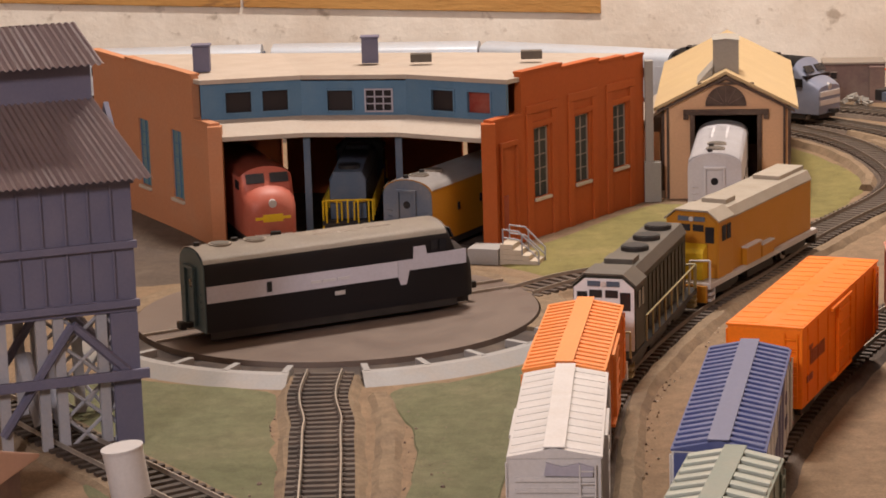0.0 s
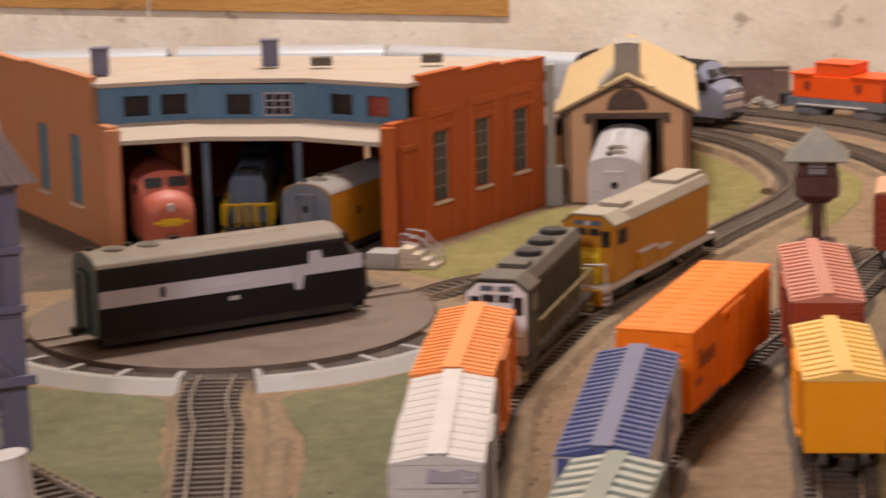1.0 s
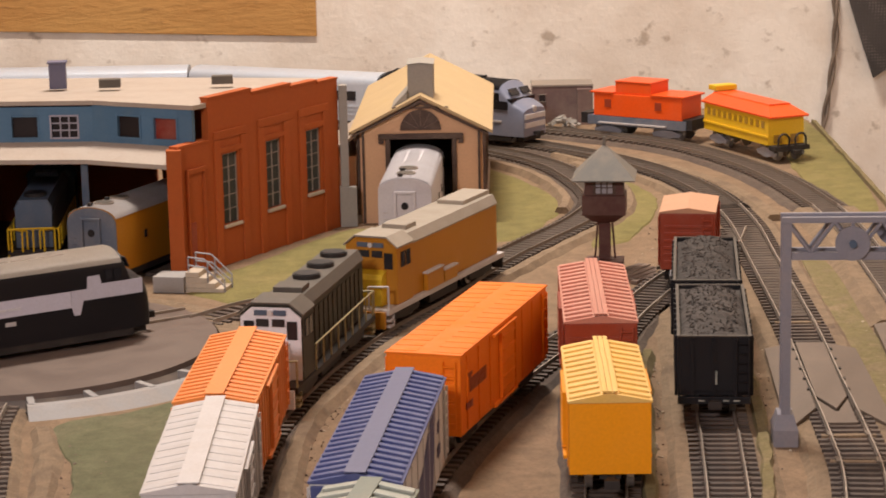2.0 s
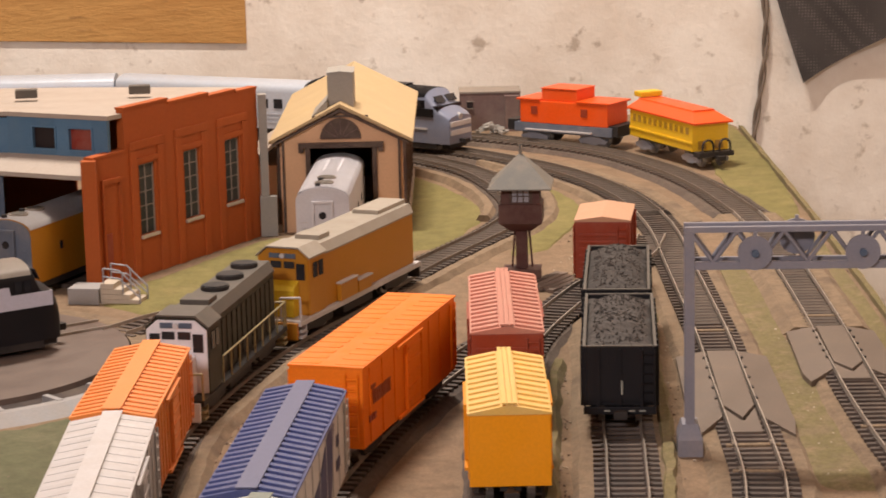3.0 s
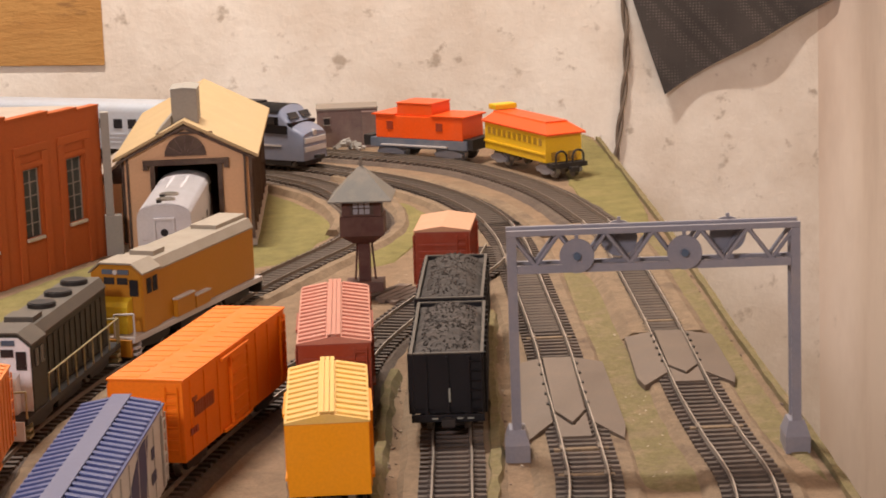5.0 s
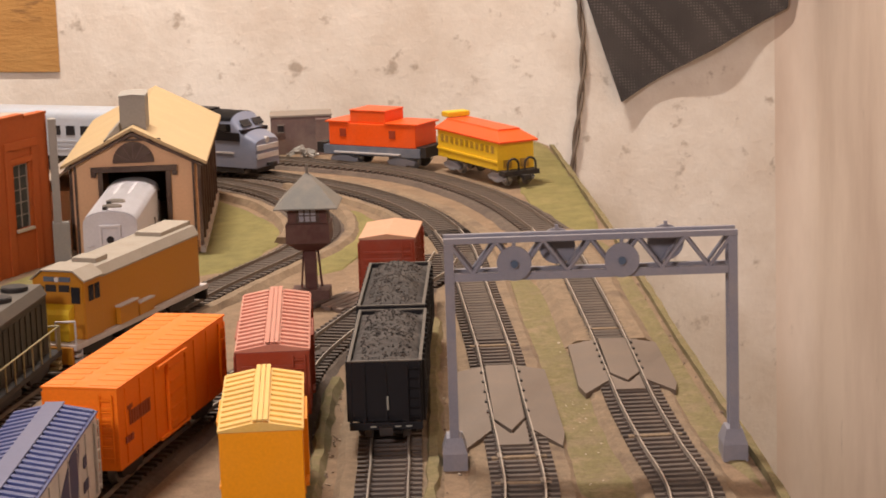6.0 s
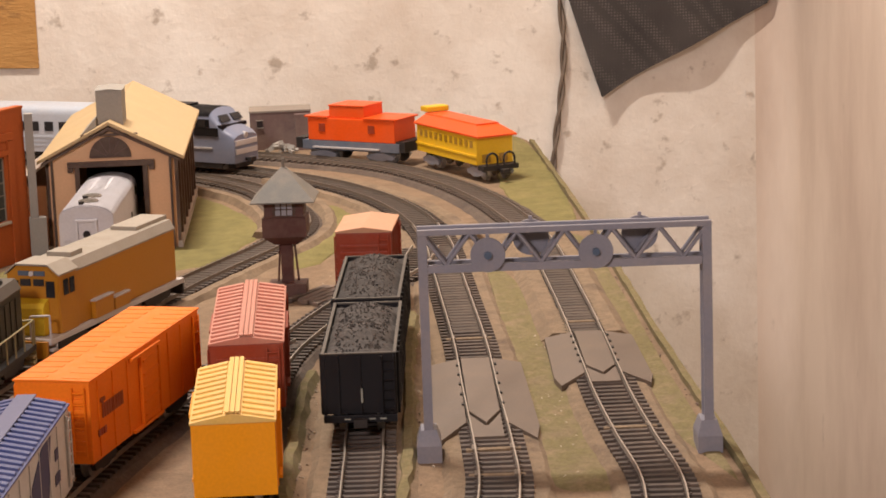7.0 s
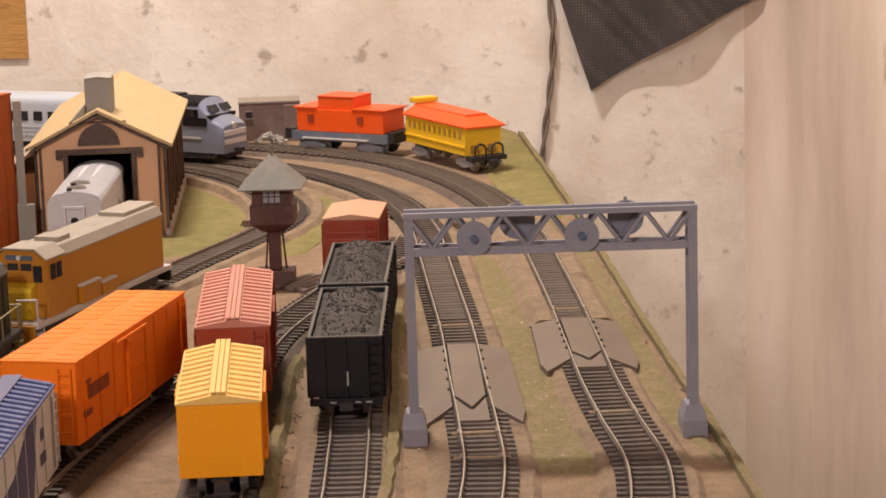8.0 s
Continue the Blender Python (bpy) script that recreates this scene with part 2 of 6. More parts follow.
M["mesh"] = mesh_cloth("dark_mesh")

# ---- building helpers ----


def box(bm, x0, x1, y0, y1, z0, z1, bevel=0.0, m=None):
    v = [bm.verts.new((x, y, z)) for z in (z0, z1) for y in (y0, y1) for x in (x0, x1)]
    f = [bm.faces.new([v[i] for i in q]) for q in ((0, 2, 3, 1), (4, 5, 7, 6), (0, 1, 5, 4), (2, 6, 7, 3), (0, 4, 6, 2), (1, 3, 7, 5))]
    if m is not None:
        bmesh.ops.transform(bm, matrix=m, verts=v)
    if bevel:
        bmesh.ops.bevel(bm, geom=list({e for q in f for e in q.edges}), offset=bevel, segments=2, affect="EDGES", profile=0.7)
    return v


def prism(bm, pts, a0, a1, axis="x", bevel=0.0):
    """A polygon pushed along an axis: pts are (y, z) for x, (x, z) for y, (x, y) for z."""
    def at(p, a):
        return {"x": (a, p[0], p[1]), "y": (p[0], a, p[1]), "z": (p[0], p[1], a)}[axis]
    lo, hi = [bm.verts.new(at(p, a0)) for p in pts], [bm.verts.new(at(p, a1)) for p in pts]
    f = [bm.faces.new(lo[::-1]), bm.faces.new(hi)]
    n = len(pts)
    f += [bm.faces.new((lo[i], lo[(i + 1) % n], hi[(i + 1) % n], hi[i])) for i in range(n)]
    bmesh.ops.recalc_face_normals(bm, faces=f)
    if bevel:
        bmesh.ops.bevel(bm, geom=list({e for q in f for e in q.edges}), offset=bevel, segments=2, affect="EDGES", profile=0.7)


def rod(bm, p, q, r, n=8, r2=None):
    p, q = Vector(p), Vector(q)
    d = q - p
    m = Matrix.Translation((p + q) / 2) @ d.to_track_quat("Z", "Y").to_matrix().to_4x4()
    bmesh.ops.create_cone(bm, cap_ends=True, segments=n, radius1=r, radius2=r if r2 is None else r2, depth=d.length, matrix=m)


def loft(bm, loops, cap=True):
    rows = [[bm.verts.new(p) for p in lp] for lp in loops]
    n = len(rows[0])
    for a, b in zip(rows, rows[1:]):
        for i in range(n):
            bm.faces.new((a[i], a[(i + 1) % n], b[(i + 1) % n], b[i]))
    if cap:
        bm.faces.new(rows[0][::-1])
        bm.faces.new(rows[-1])
    bmesh.ops.recalc_face_normals(bm, faces=bm.faces)


def part(name, bm, material, parent=None, label="", smooth=False):
    me = bpy.data.meshes.new(name)
    bm.to_mesh(me)
    bm.free()
    me.materials.append(M[material])
    if smooth:
        me.polygons.foreach_set("use_smooth", [True] * len(me.polygons))
        me.set_sharp_from_angle(angle=radians(35))
    ob = new(name, me)
    ob.parent = parent
    return tagged(ob, label)


def again(ob, parent, m):
    """One more piece on the same mesh."""
    o = new(ob.name.split(".")[0], ob.data)
    o.parent, o.matrix_basis = parent, m
    return o


def thing(name, m, label, category, group="", kind=""):
    ob = new(name)
    ob.empty_display_size = 0.01
    ob.matrix_world = m
    return tagged(ob, label, category, group, kind)


def boxes(*rows, bevel=0.0):
    bm = bmesh.new()
    for r in rows:
        box(bm, *r, bevel=bevel)
    return bm


def spline(pts, step):
    """Even points on a smooth line through pts."""
    p = [Vector((*q, 0)) for q in pts]
    p = [2 * p[0] - p[1], *p, 2 * p[-1] - p[-2]]
    fine = []
    for a, b, c, d in zip(p, p[1:], p[2:], p[3:]):
        for k in range(40):
            u = k / 40
            fine.append(0.5 * ((2 * b) + (c - a) * u + (2 * a - 5 * b + 4 * c - d) * u * u + (3 * b - a - 3 * c + d) * u ** 3))
    fine.append(p[-2])
    out, left = [fine[0]], step
    for a, b in zip(fine, fine[1:]):
        seg = (b - a).length
        while seg >= left > 0:
            a = a + (b - a) * (left / seg)
            out.append(a)
            seg, left = (b - a).length, step
        left -= seg
    return out


def headings(line):
    n = len(line)
    return [(line[min(i + 1, n - 1)] - line[max(i - 1, 0)]).normalized() for i in range(n)]


def swept(line, prof, wobble=0.0):
    """A profile of (side, height) points carried along a line on the ground."""
    bm = bmesh.new()
    loops = []
    for i, (p, d) in enumerate(zip(line, headings(line))):
        s = Vector((-d.y, d.x, 0))
        row = []
        for j, (a, z) in enumerate(prof):
            w = wobble * noise.noise(Vector((p.x * 60, p.y * 60, j * 3.1))) if wobble else 0
            row.append(p + s * (a + (w if a > 0 else -w)) + Vector((0, 0, z)))
        loops.append(row)
    loft(bm, loops)
    return bm

# ---- the room ----
RAIL = 0.0045
GROUND = -0.0015


def slab(name, pts, z0, z1, material, label, category):
    bm = bmesh.new()
    prism(bm, pts, z0, z1, "z")
    return tagged(part(name, bm, material), label, category, kind="structure")


def wall_slab(name, x0, x1, y0, y1, z0, z1, material, label):
    return tagged(part(name, boxes((x0, x1, y0, y1, z0, z1)), material), label, "wall", kind="structure")


wall_slab("wall_north", -1.9, 0.80, 2.0, 2.1, -0.9, 1.5, "wall", "rough whitewashed masonry wall with chips and stains")
wall_slab("wall_east", 0.80, 0.9, -1.6, 2.1, -0.9, 1.5, "wall_side", "brownish plaster wall with vertical streaks")
wall_slab("wall_west", -2.0, -1.9, -1.6, 2.1, -0.9, 1.5, "wall", "plain whitewashed wall beside the layout")
wall_slab("wall_south", -1.9, 0.80, -1.7, -1.6, -0.9, 1.5, "wall", "plain whitewashed wall behind the aisle")
bm = bmesh.new()
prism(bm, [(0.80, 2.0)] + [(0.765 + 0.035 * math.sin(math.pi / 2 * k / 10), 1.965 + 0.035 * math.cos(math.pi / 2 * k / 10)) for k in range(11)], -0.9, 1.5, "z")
tagged(part("wall_corner", bm, "wall_side", smooth=True), "rounded brownish plaster in the wall corner", "wall", kind="structure")
slab("floor", [(-2, -1.7), (0.9, -1.7), (0.9, 2.1), (-2, 2.1)], -0.95, -0.9, "floor", "grey concrete floor below the layout", "floor")
slab("ceiling", [(-2, -1.7), (0.9, -1.7), (0.9, 2.1), (-2, 2.1)], 1.5, 1.55, "ceiling", "plain off-white ceiling", "ceiling")

# table top, with its slanting east edge
slab("ground", [(-1.3, 0.30), (0.285, 0.30), (0.300, 0.45), (0.329, 0.64), (0.366, 0.937), (0.412, 1.286), (0.459, 1.685), (0.445, 1.77), (0.2, 1.80), (0.0, 1.90), (-1.3, 1.95)],
     -0.05, GROUND, "dirt", "brown earth scenery sheet of the model railway table", "ground")

# tan wooden lip along the table's east edge
EDGE = [(0.285, 0.30), (0.300, 0.45), (0.329, 0.64), (0.366, 0.937), (0.412, 1.286), (0.459, 1.685)]
tagged(part("table_lip", swept(spline(EDGE, 0.02), [(-0.004, -0.05), (0.0, -0.05), (0.0, 0.002), (-0.004, 0.0012)], 0.001), "moss"),
       "tan and mossy raised lip along the table edge", "trim", kind="structure")


def patch(name, pts, material, label, z=0.0008, rough=0.004):
    """A scenic mat on the table with a wandering outline and a gentle swell."""
    line = spline(pts + [pts[0]], 0.008)[:-1]
    c = sum(line, Vector()) / len(line)
    bm = bmesh.new()
    rings = []
    for k in (1.0, 0.97, 0.8, 0.5, 0.2):
        ring = []
        for p in line:
            w = noise.noise(Vector((p.x * 45, p.y * 45, 0))) * rough + noise.noise(Vector((p.x * 140, p.y * 140, 5))) * rough * 0.5
            q = c + (p - c) * k + (p - c).normalized() * w * k
            h = GROUND if k == 1.0 else GROUND + z * (1 + 0.6 * noise.noise(Vector((q.x * 30, q.y * 30, 2))))
            ring.append(bm.verts.new((q.x, q.y, h)))
        rings.append(ring)
    n = len(line)
    for a, b in zip(rings, rings[1:]):
        for i in range(n):
            bm.faces.new((a[i], a[(i + 1) % n], b[(i + 1) % n], b[i]))
    bm.faces.new(rings[-1])
    bmesh.ops.recalc_face_normals(bm, faces=bm.faces)
    return tagged(part(name, bm, material, smooth=True), label, "ground", kind="structure")


patch("grass_field", [(-0.255, 0.66), (-0.182, 0.63), (-0.186, 0.75), (-0.192, 0.822), (-0.24, 0.845), (-0.285, 0.86), (-0.30, 0.80)], "grass_dull", "flat dull green grass mat beside the lead track")
patch("grass_field", [(-0.125, 0.62), (-0.088, 0.62), (-0.072, 0.76), (-0.058, 0.86), (-0.10, 0.835), (-0.132, 0.815), (-0.118, 0.72)], "grass_dull", "flat dull green grass mat between two tracks")
patch("grass_field", [(-0.04, 1.06), (0.01, 1.09), (0.075, 1.185), (0.10, 1.24), (0.06, 1.275), (0.045, 1.28), (0.03, 1.27), (-0.05, 1.15), (-0.075, 1.11)], "grass", "olive grass mat beside the brick roundhouse")
patch("grass_field", [(0.145, 1.22), (0.17, 1.27), (0.19, 1.33), (0.188, 1.39), (0.172, 1.46), (0.15, 1.51), (0.14, 1.45), (0.13, 1.34), (0.115, 1.22)], "grass", "olive grass mat inside the curved track")
patch("grass_field", [(0.215, 1.20), (0.25, 1.29), (0.262, 1.37), (0.250, 1.42), (0.245, 1.37), (0.232, 1.29), (0.205, 1.24), (0.19, 1.19)], "grass", "yellow-green grass mat by the signal tower")
patch("grass_field", [(0.380, 1.25), (0.408, 1.29), (0.440, 1.52), (0.455, 1.70), (0.42, 1.70), (0.40, 1.55), (0.385, 1.43), (0.378, 1.33)], "grass", "olive grass mat at the table corner")
patch("verge", [(0.272, 0.66), (0.286, 0.75), (0.296, 0.85), (0.305, 0.95), (0.324, 1.10), (0.318, 1.16), (0.302, 1.06), (0.284, 0.93), (0.266, 0.80), (0.250, 0.68)], "moss", "mossy tan strip between two tracks", rough=0.002)
patch("verge", [(0.328, 0.66), (0.352, 0.86), (0.374, 1.02), (0.398, 1.22), (0.384, 1.23), (0.362, 1.06), (0.342, 0.90), (0.324, 0.76)], "moss", "mossy tan strip along the table edge", rough=0.002)

# Ground patch darker than the earth around it.
patch("cinder_yard", [(-0.262, 1.075), (-0.250, 1.12), (-0.262, 1.20), (-0.33, 1.36), (-0.42, 1.42), (-0.52, 1.35), (-0.50, 1.10), (-0.36, 1.06)], "dark_bed", "dark brown ground patch beside the roundhouse")


# ---- tracks ----
def track(name, pts, label, pieces=False, bed="ballast", bed_half=0.020, rail="rail", tie="tie", infill=False):
    line = spline(pts, 0.0074)
    top = thing(name, Matrix.Identity(4), label, "railway track", "tracks on the table", "structure")
    fine = spline(pts, 0.005)
    part("roadbed", swept(fine, [(-bed_half - 0.004, GROUND - 0.0003), (-bed_half, 0.001), (bed_half, 0.001), (bed_half + 0.004, GROUND - 0.0003)], 0.0016), bed, top)
    for s in (-1, 1):
        a, b = s * 0.00838, s * 0.00905
        a, b = min(a, b), max(a, b)
        part("rail", swept(fine, [(a - 0.0003, 0.0025), (b + 0.0003, 0.0025), (b + 0.0001, 0.0031), (b, RAIL), (a, RAIL), (a - 0.0001, 0.0031)]), rail, top)
    if infill:
        part("infill", swept(fine, [(-0.0078, 0.0005), (-0.0076, 0.0022), (0.0076, 0.0022), (0.0078, 0.0005)], 0.0003), "infill", top)
    if pieces:
        first = None
        for i, (p, d) in enumerate(zip(line, headings(line))):
            m = Matrix.Translation((p.x, p.y, 0.001)) @ Matrix.Rotation(math.atan2(d.y, d.x) + random.uniform(-0.012, 0.012), 4, "Z")
            if first is None:
                bm = bmesh.new()
                prism(bm, [(-0.0019, 0), (0.0019, 0), (0.0016, 0.0016), (-0.0016, 0.0016)], -0.0148, 0.0148, "y")
                for s in (-1, 1):
                    for e in (-0.0014, 0.0014):
                        box(bm, -0.0008, 0.0008, s * 0.0089 + e - 0.0005, s * 0.0089 + e + 0.0005, 0.0015, 0.0021)
                first = part("tie", bm, "tie", top)
                first.matrix_basis = m
            else:
                again(first, top, m)
    else:
        bm = bmesh.new()
        for p, d in zip(line, headings(line)):
            box(bm, -0.0017, 0.0017, -0.0148, 0.0148, 0.001, 0.0026, m=Matrix.Translation((p.x, p.y, 0)) @ Matrix.Rotation(math.atan2(d.y, d.x), 4, "Z"))
        tagged(part("ties", bm, tie, top), kind="stuff")
    return top


track("lead_track", [(-0.150, 0.40), (-0.1585, 0.66), (-0.1618, 0.735), (-0.1622, 0.757), (-0.1658, 0.785), (-0.1672, 0.81), (-0.1655, 0.848)], "straight model track with dark ties running up to the turntable", pieces=True, bed_half=0.0165)
track("coal_track", [(0.095, 0.40), (0.146, 0.58), (0.172, 0.715), (0.180, 0.765), (0.2035, 0.90), (0.2245, 1.04), (0.238, 1.11)], "model track with dark ties under the coal hoppers", pieces=True, bed_half=0.021)
track("yard_track", [(0.165, 0.44), (0.197, 0.56), (0.2225, 0.66), (0.234, 0.728), (0.2487, 0.834), (0.2625, 0.931), (0.278, 1.060), (0.286, 1.127), (0.297, 1.22), (0.301, 1.30)], "model track passing under the signal gantry", pieces=True, bed_half=0.021)
track("yard_track", [(0.225, 0.44), (0.262, 0.54), (0.291, 0.645), (0.3005, 0.730), (0.3085, 0.80), (0.3185, 0.87), (0.335, 0.985), (0.350, 1.10), (0.361, 1.19), (0.366, 1.275)], "model track curving along the table edge", pieces=True, bed_half=0.019)
track("outer_main", [(0.366, 1.275), (0.362, 1.38), (0.347, 1.471), (0.318, 1.555), (0.268, 1.62), (0.217, 1.668), (0.173, 1.695), (0.11, 1.735), (0.03, 1.80), (-0.08, 1.855), (-0.25, 1.875), (-1.0, 1.88)], "outer main line on dark ballast curving along the back", rail="rail_dull", tie="cinder", infill=True, bed="dark_bed", bed_half=0.019)
track("inner_main", [(0.301, 1.285), (0.298, 1.351), (0.286, 1.423), (0.259, 1.500), (0.208, 1.585), (0.160, 1.635), (0.10, 1.685), (0.03, 1.737), (-0.07, 1.79), (-0.22, 1.812), (-1.0, 1.815)], "inner main line on dark ballast curving behind the engine house", rail="rail_dull", tie="cinder", infill=True, bed="dark_bed", bed_half=0.017)
track("freight_track", [(-0.072, 0.40), (-0.060, 0.56), (-0.052, 0.66), (-0.036, 0.775), (-0.006, 0.875), (0.034, 0.97), (0.075, 1.045), (0.121, 1.140), (0.156, 1.200), (0.190, 1.257), (0.214, 1.317), (0.219, 1.378), (0.209, 1.468), (0.186, 1.532), (0.15, 1.575), (0.04, 1.60), (-0.4, 1.605)],
      "track under the freight train that turns in a tight loop past the signal tower", rail="rail_dull", tie="cinder", infill=True, bed="dark_bed", bed_half=0.016)
track("boxcar_track", [(-0.045, 0.40), (-0.012, 0.50), (0.0, 0.56), (0.022, 0.66), (0.040, 0.72), (0.066, 0.788), (0.100, 0.865), (0.135, 0.93), (0.166, 0.975)], "track under the orange and blue boxcars", bed="dark_bed", bed_half=0.018)
track("reefer_track", [(0.06, 0.42), (0.088, 0.55), (0.110, 0.66), (0.122, 0.75), (0.138, 0.85), (0.162, 0.945), (0.206, 1.044), (0.240, 1.105), (0.268, 1.155), (0.288, 1.215)], "track that swings behind the coal hoppers to the yard throat", bed="dark_bed", bed_half=0.016)
track("stall_track", [(-0.062, 1.010), (-0.035, 1.040), (0.0, 1.062), (0.04, 1.09)], "short track leaving the turntable", bed="dirt", bed_half=0.017)
track("back_track", [(-0.36, 0.858), (-0.310, 0.787), (-0.269, 0.727), (-0.226, 0.666), (-0.16, 0.57)], "track under the coaling tower", bed="ballast", bed_half=0.018)

# plaster roadbed that buries the tie ends, with a dark strip between the rails
def buried(name, pts, label, shoulders=True):
    line = spline(pts, 0.005)
    top = thing(name, Matrix.Identity(4), label, "track bed", "buried track beds", "structure")
    for s in (-1, 1) if shoulders else ():
        prof = [(0.0098, 0.0008), (0.0100, 0.0028), (0.0190, 0.0028), (0.0260, GROUND - 0.0003)]
        part("shoulder", swept(line, [(s * a, z) for a, z in prof], 0.0011), "ballast", top)
    part("strip", swept(line, [(-0.0077, 0.0005), (-0.0075, 0.0024), (0.0075, 0.0024), (0.0077, 0.0005)], 0.0002), "infill", top)


buried("buried_bed", [(0.2665, 0.962), (0.2725, 1.012), (0.278, 1.060), (0.286, 1.127), (0.297, 1.22)], "tan plaster bed burying the ties of the yard track", False)
buried("buried_bed", [(0.3292, 0.9395), (0.335, 0.985), (0.3425, 1.045), (0.350, 1.10), (0.361, 1.19), (0.366, 1.275)], "tan plaster bed burying the tie ends along the table edge")

# raised tan edges left by the plaster roadbeds
def ridge(pts, half, h, label, mat="ballast"):
    tagged(part("roadbed_shoulder", swept(spline(pts, 0.006), [(-half, GROUND), (-half * 0.45, h), (half * 0.45, h), (half, GROUND)], 0.0018), mat, smooth=True), label, "ground", kind="structure")


ridge([(0.145, 1.540), (0.165, 1.508), (0.184, 1.462), (0.195, 1.40), (0.195, 1.34), (0.186, 1.30)], 0.006, 0.0032, "tan plaster shoulder inside the tight loop")
ridge([(0.226, 1.50), (0.241, 1.440), (0.244, 1.376), (0.233, 1.308), (0.208, 1.250), (0.175, 1.195), (0.14, 1.135), (0.095, 1.055), (0.05, 0.965), (0.018, 0.885), (-0.010, 0.80), (-0.024, 0.70), (-0.034, 0.60)], 0.0065, 0.0022, "tan plaster shoulder along the freight track")
ridge([(0.20, 1.615), (0.25, 1.555), (0.287, 1.48), (0.312, 1.40), (0.322, 1.33), (0.326, 1.25)], 0.0095, 0.0030, "tan plaster shoulder between the main lines")
ridge([(0.217, 1.545), (0.245, 1.48), (0.268, 1.41), (0.278, 1.35), (0.279, 1.28)], 0.0055, 0.0022, "tan plaster shoulder inside the main line")
ridge([(0.246, 1.023), (0.226, 0.915), (0.207, 0.802), (0.187, 0.691), (0.16, 0.58)], 0.0042, 0.0030, "mossy plaster shoulder between coal and yard tracks", "moss")
ridge([(0.172, 0.90), (0.163, 0.860), (0.147, 0.769), (0.135, 0.698), (0.115, 0.58)], 0.0042, 0.0030, "mossy plaster shoulder beside the boxcars", "moss")
ridge([(-0.137, 0.81), (-0.131, 0.75), (-0.131, 0.68), (-0.128, 0.60)], 0.0065, 0.0012, "tan plaster shoulder beside the lead track")


# grey crossing plates let into the yard tracks
def crossing(a, b, name="crossing_plate"):
    a, b = Vector((*a, 0)), Vector((*b, 0))
    d = b - a
    ln = d.length
    top = thing(name, Matrix.Translation(a) @ Matrix.Rotation(math.atan2(d.y, d.x), 4, "Z"), "grey-brown plastic rerailing plate with a notched end", "track plate", "rerailing plates", "structure")
    bm = bmesh.new()
    prism(bm, [(0.0, -0.0074), (ln * 0.70, -0.0074), (ln * 0.845, 0), (ln * 0.70, 0.0074), (0.0, 0.0074)], 0.0026, 0.0046, "z", 0.0003)
    part("middle_plate", bm, "road_plate", top)
    bm = bmesh.new()
    prism(bm, [(ln * 0.72, -0.0074), (ln * 0.99, -0.0074), (ln * 0.99, 0.0074), (ln * 0.72, 0.0074), (ln * 0.86, 0.0009), (ln * 0.86, -0.0009)], 0.0022, 0.0038, "z")
    part("end_plate", bm, "road_plate", top)
    for s in (-1, 1):
        bm = bmesh.new()
        base = [(0.0, 0.0093, 0.0040), (ln * 0.82, 0.0093, 0.0040), (ln * 0.99, 0.0225, 0.0022), (ln * 0.84, 0.0250, 0.0020), (ln * 0.02, 0.0238, 0.0020)]
        loft(bm, [[(x, s * y, GROUND - 0.0003) for x, y, z in base], [(x, s * y, z) for x, y, z in base]])
        part("side_plate", bm, "road_plate", top)
        bm = bmesh.new()
        for k in range(5):
            x = ln * (0.08 + 0.13 * k)
            box(bm, x, x + 0.003, s * 0.0098 - 0.0006, s * 0.0098 + 0.0006, 0.0036, 0.0047)
        part("rail_clip", bm, "under", top)


crossing((0.2575, 0.893), (0.2345, 0.742))
crossing((0.3285, 0.935), (0.3115, 0.826))


# bare sleeper gaps with joiners where two lengths of track meet
def rail_joint(x, y, heading):
    top = thing("rail_joint", pose(x, y, 0, rz=heading), "bare tan gap with rail joiners between two track lengths", "track joint", "rail joints", "structure")
    part("ballast_gap", boxes((-0.0019, 0.0019, -0.0125, 0.0125, 0.0010, 0.0029), bevel=0.0004), "ballast", top)
    for s in (-1, 1):
        part("joiner", boxes((-0.0036, 0.0036, s * 0.0087 - 0.0011, s * 0.0087 + 0.0011, 0.0026, 0.0039), bevel=0.0003), "rail_dull", top)


for place in ((0.2335, 0.727, 83.5), (0.2268, 0.686, 79.0), (0.2645, 0.946, 83.0), (0.3022, 0.745, 83.5), (0.3328, 0.967, 82.0)):
    rail_joint(*place)

# ---- turntable ----
TC = Vector((-0.165, 0.975, 0))
tt = thing("turntable", Matrix.Translation(TC), "round brown turntable deck with a pale ribbed rim", "turntable")
bm = bmesh.new()
bmesh.ops.create_cone(bm, cap_ends=True, segments=128, radius1=0.1125, radius2=0.1118, depth=0.004, matrix=Matrix.Translation((0, 0, 0.001)))
part("deck", bm, "deck", tt)
bm = bmesh.new()


def ring(bm, prof, n=128, a0=0.0, a1=2 * math.pi):
    full = a1 - a0 > 6.28
    rows = []
    for i in range(n if full else n + 1):
        a = a0 + (a1 - a0) * i / n
        rows.append([bm.verts.new((r * math.cos(a), r * math.sin(a), z)) for r, z in prof])
    m = len(prof)
    pairs = list(zip(rows, rows[1:] + rows[:1])) if full else list(zip(rows, rows[1:]))
    for p, q in pairs:
        for j in range(m):
            bm.faces.new((p[j], q[j], q[(j + 1) % m], p[(j + 1) % m]))
    if not full:
        bm.faces.new(rows[0])
        bm.faces.new(rows[-1][::-1])
    bmesh.ops.recalc_face_normals(bm, faces=bm.faces)


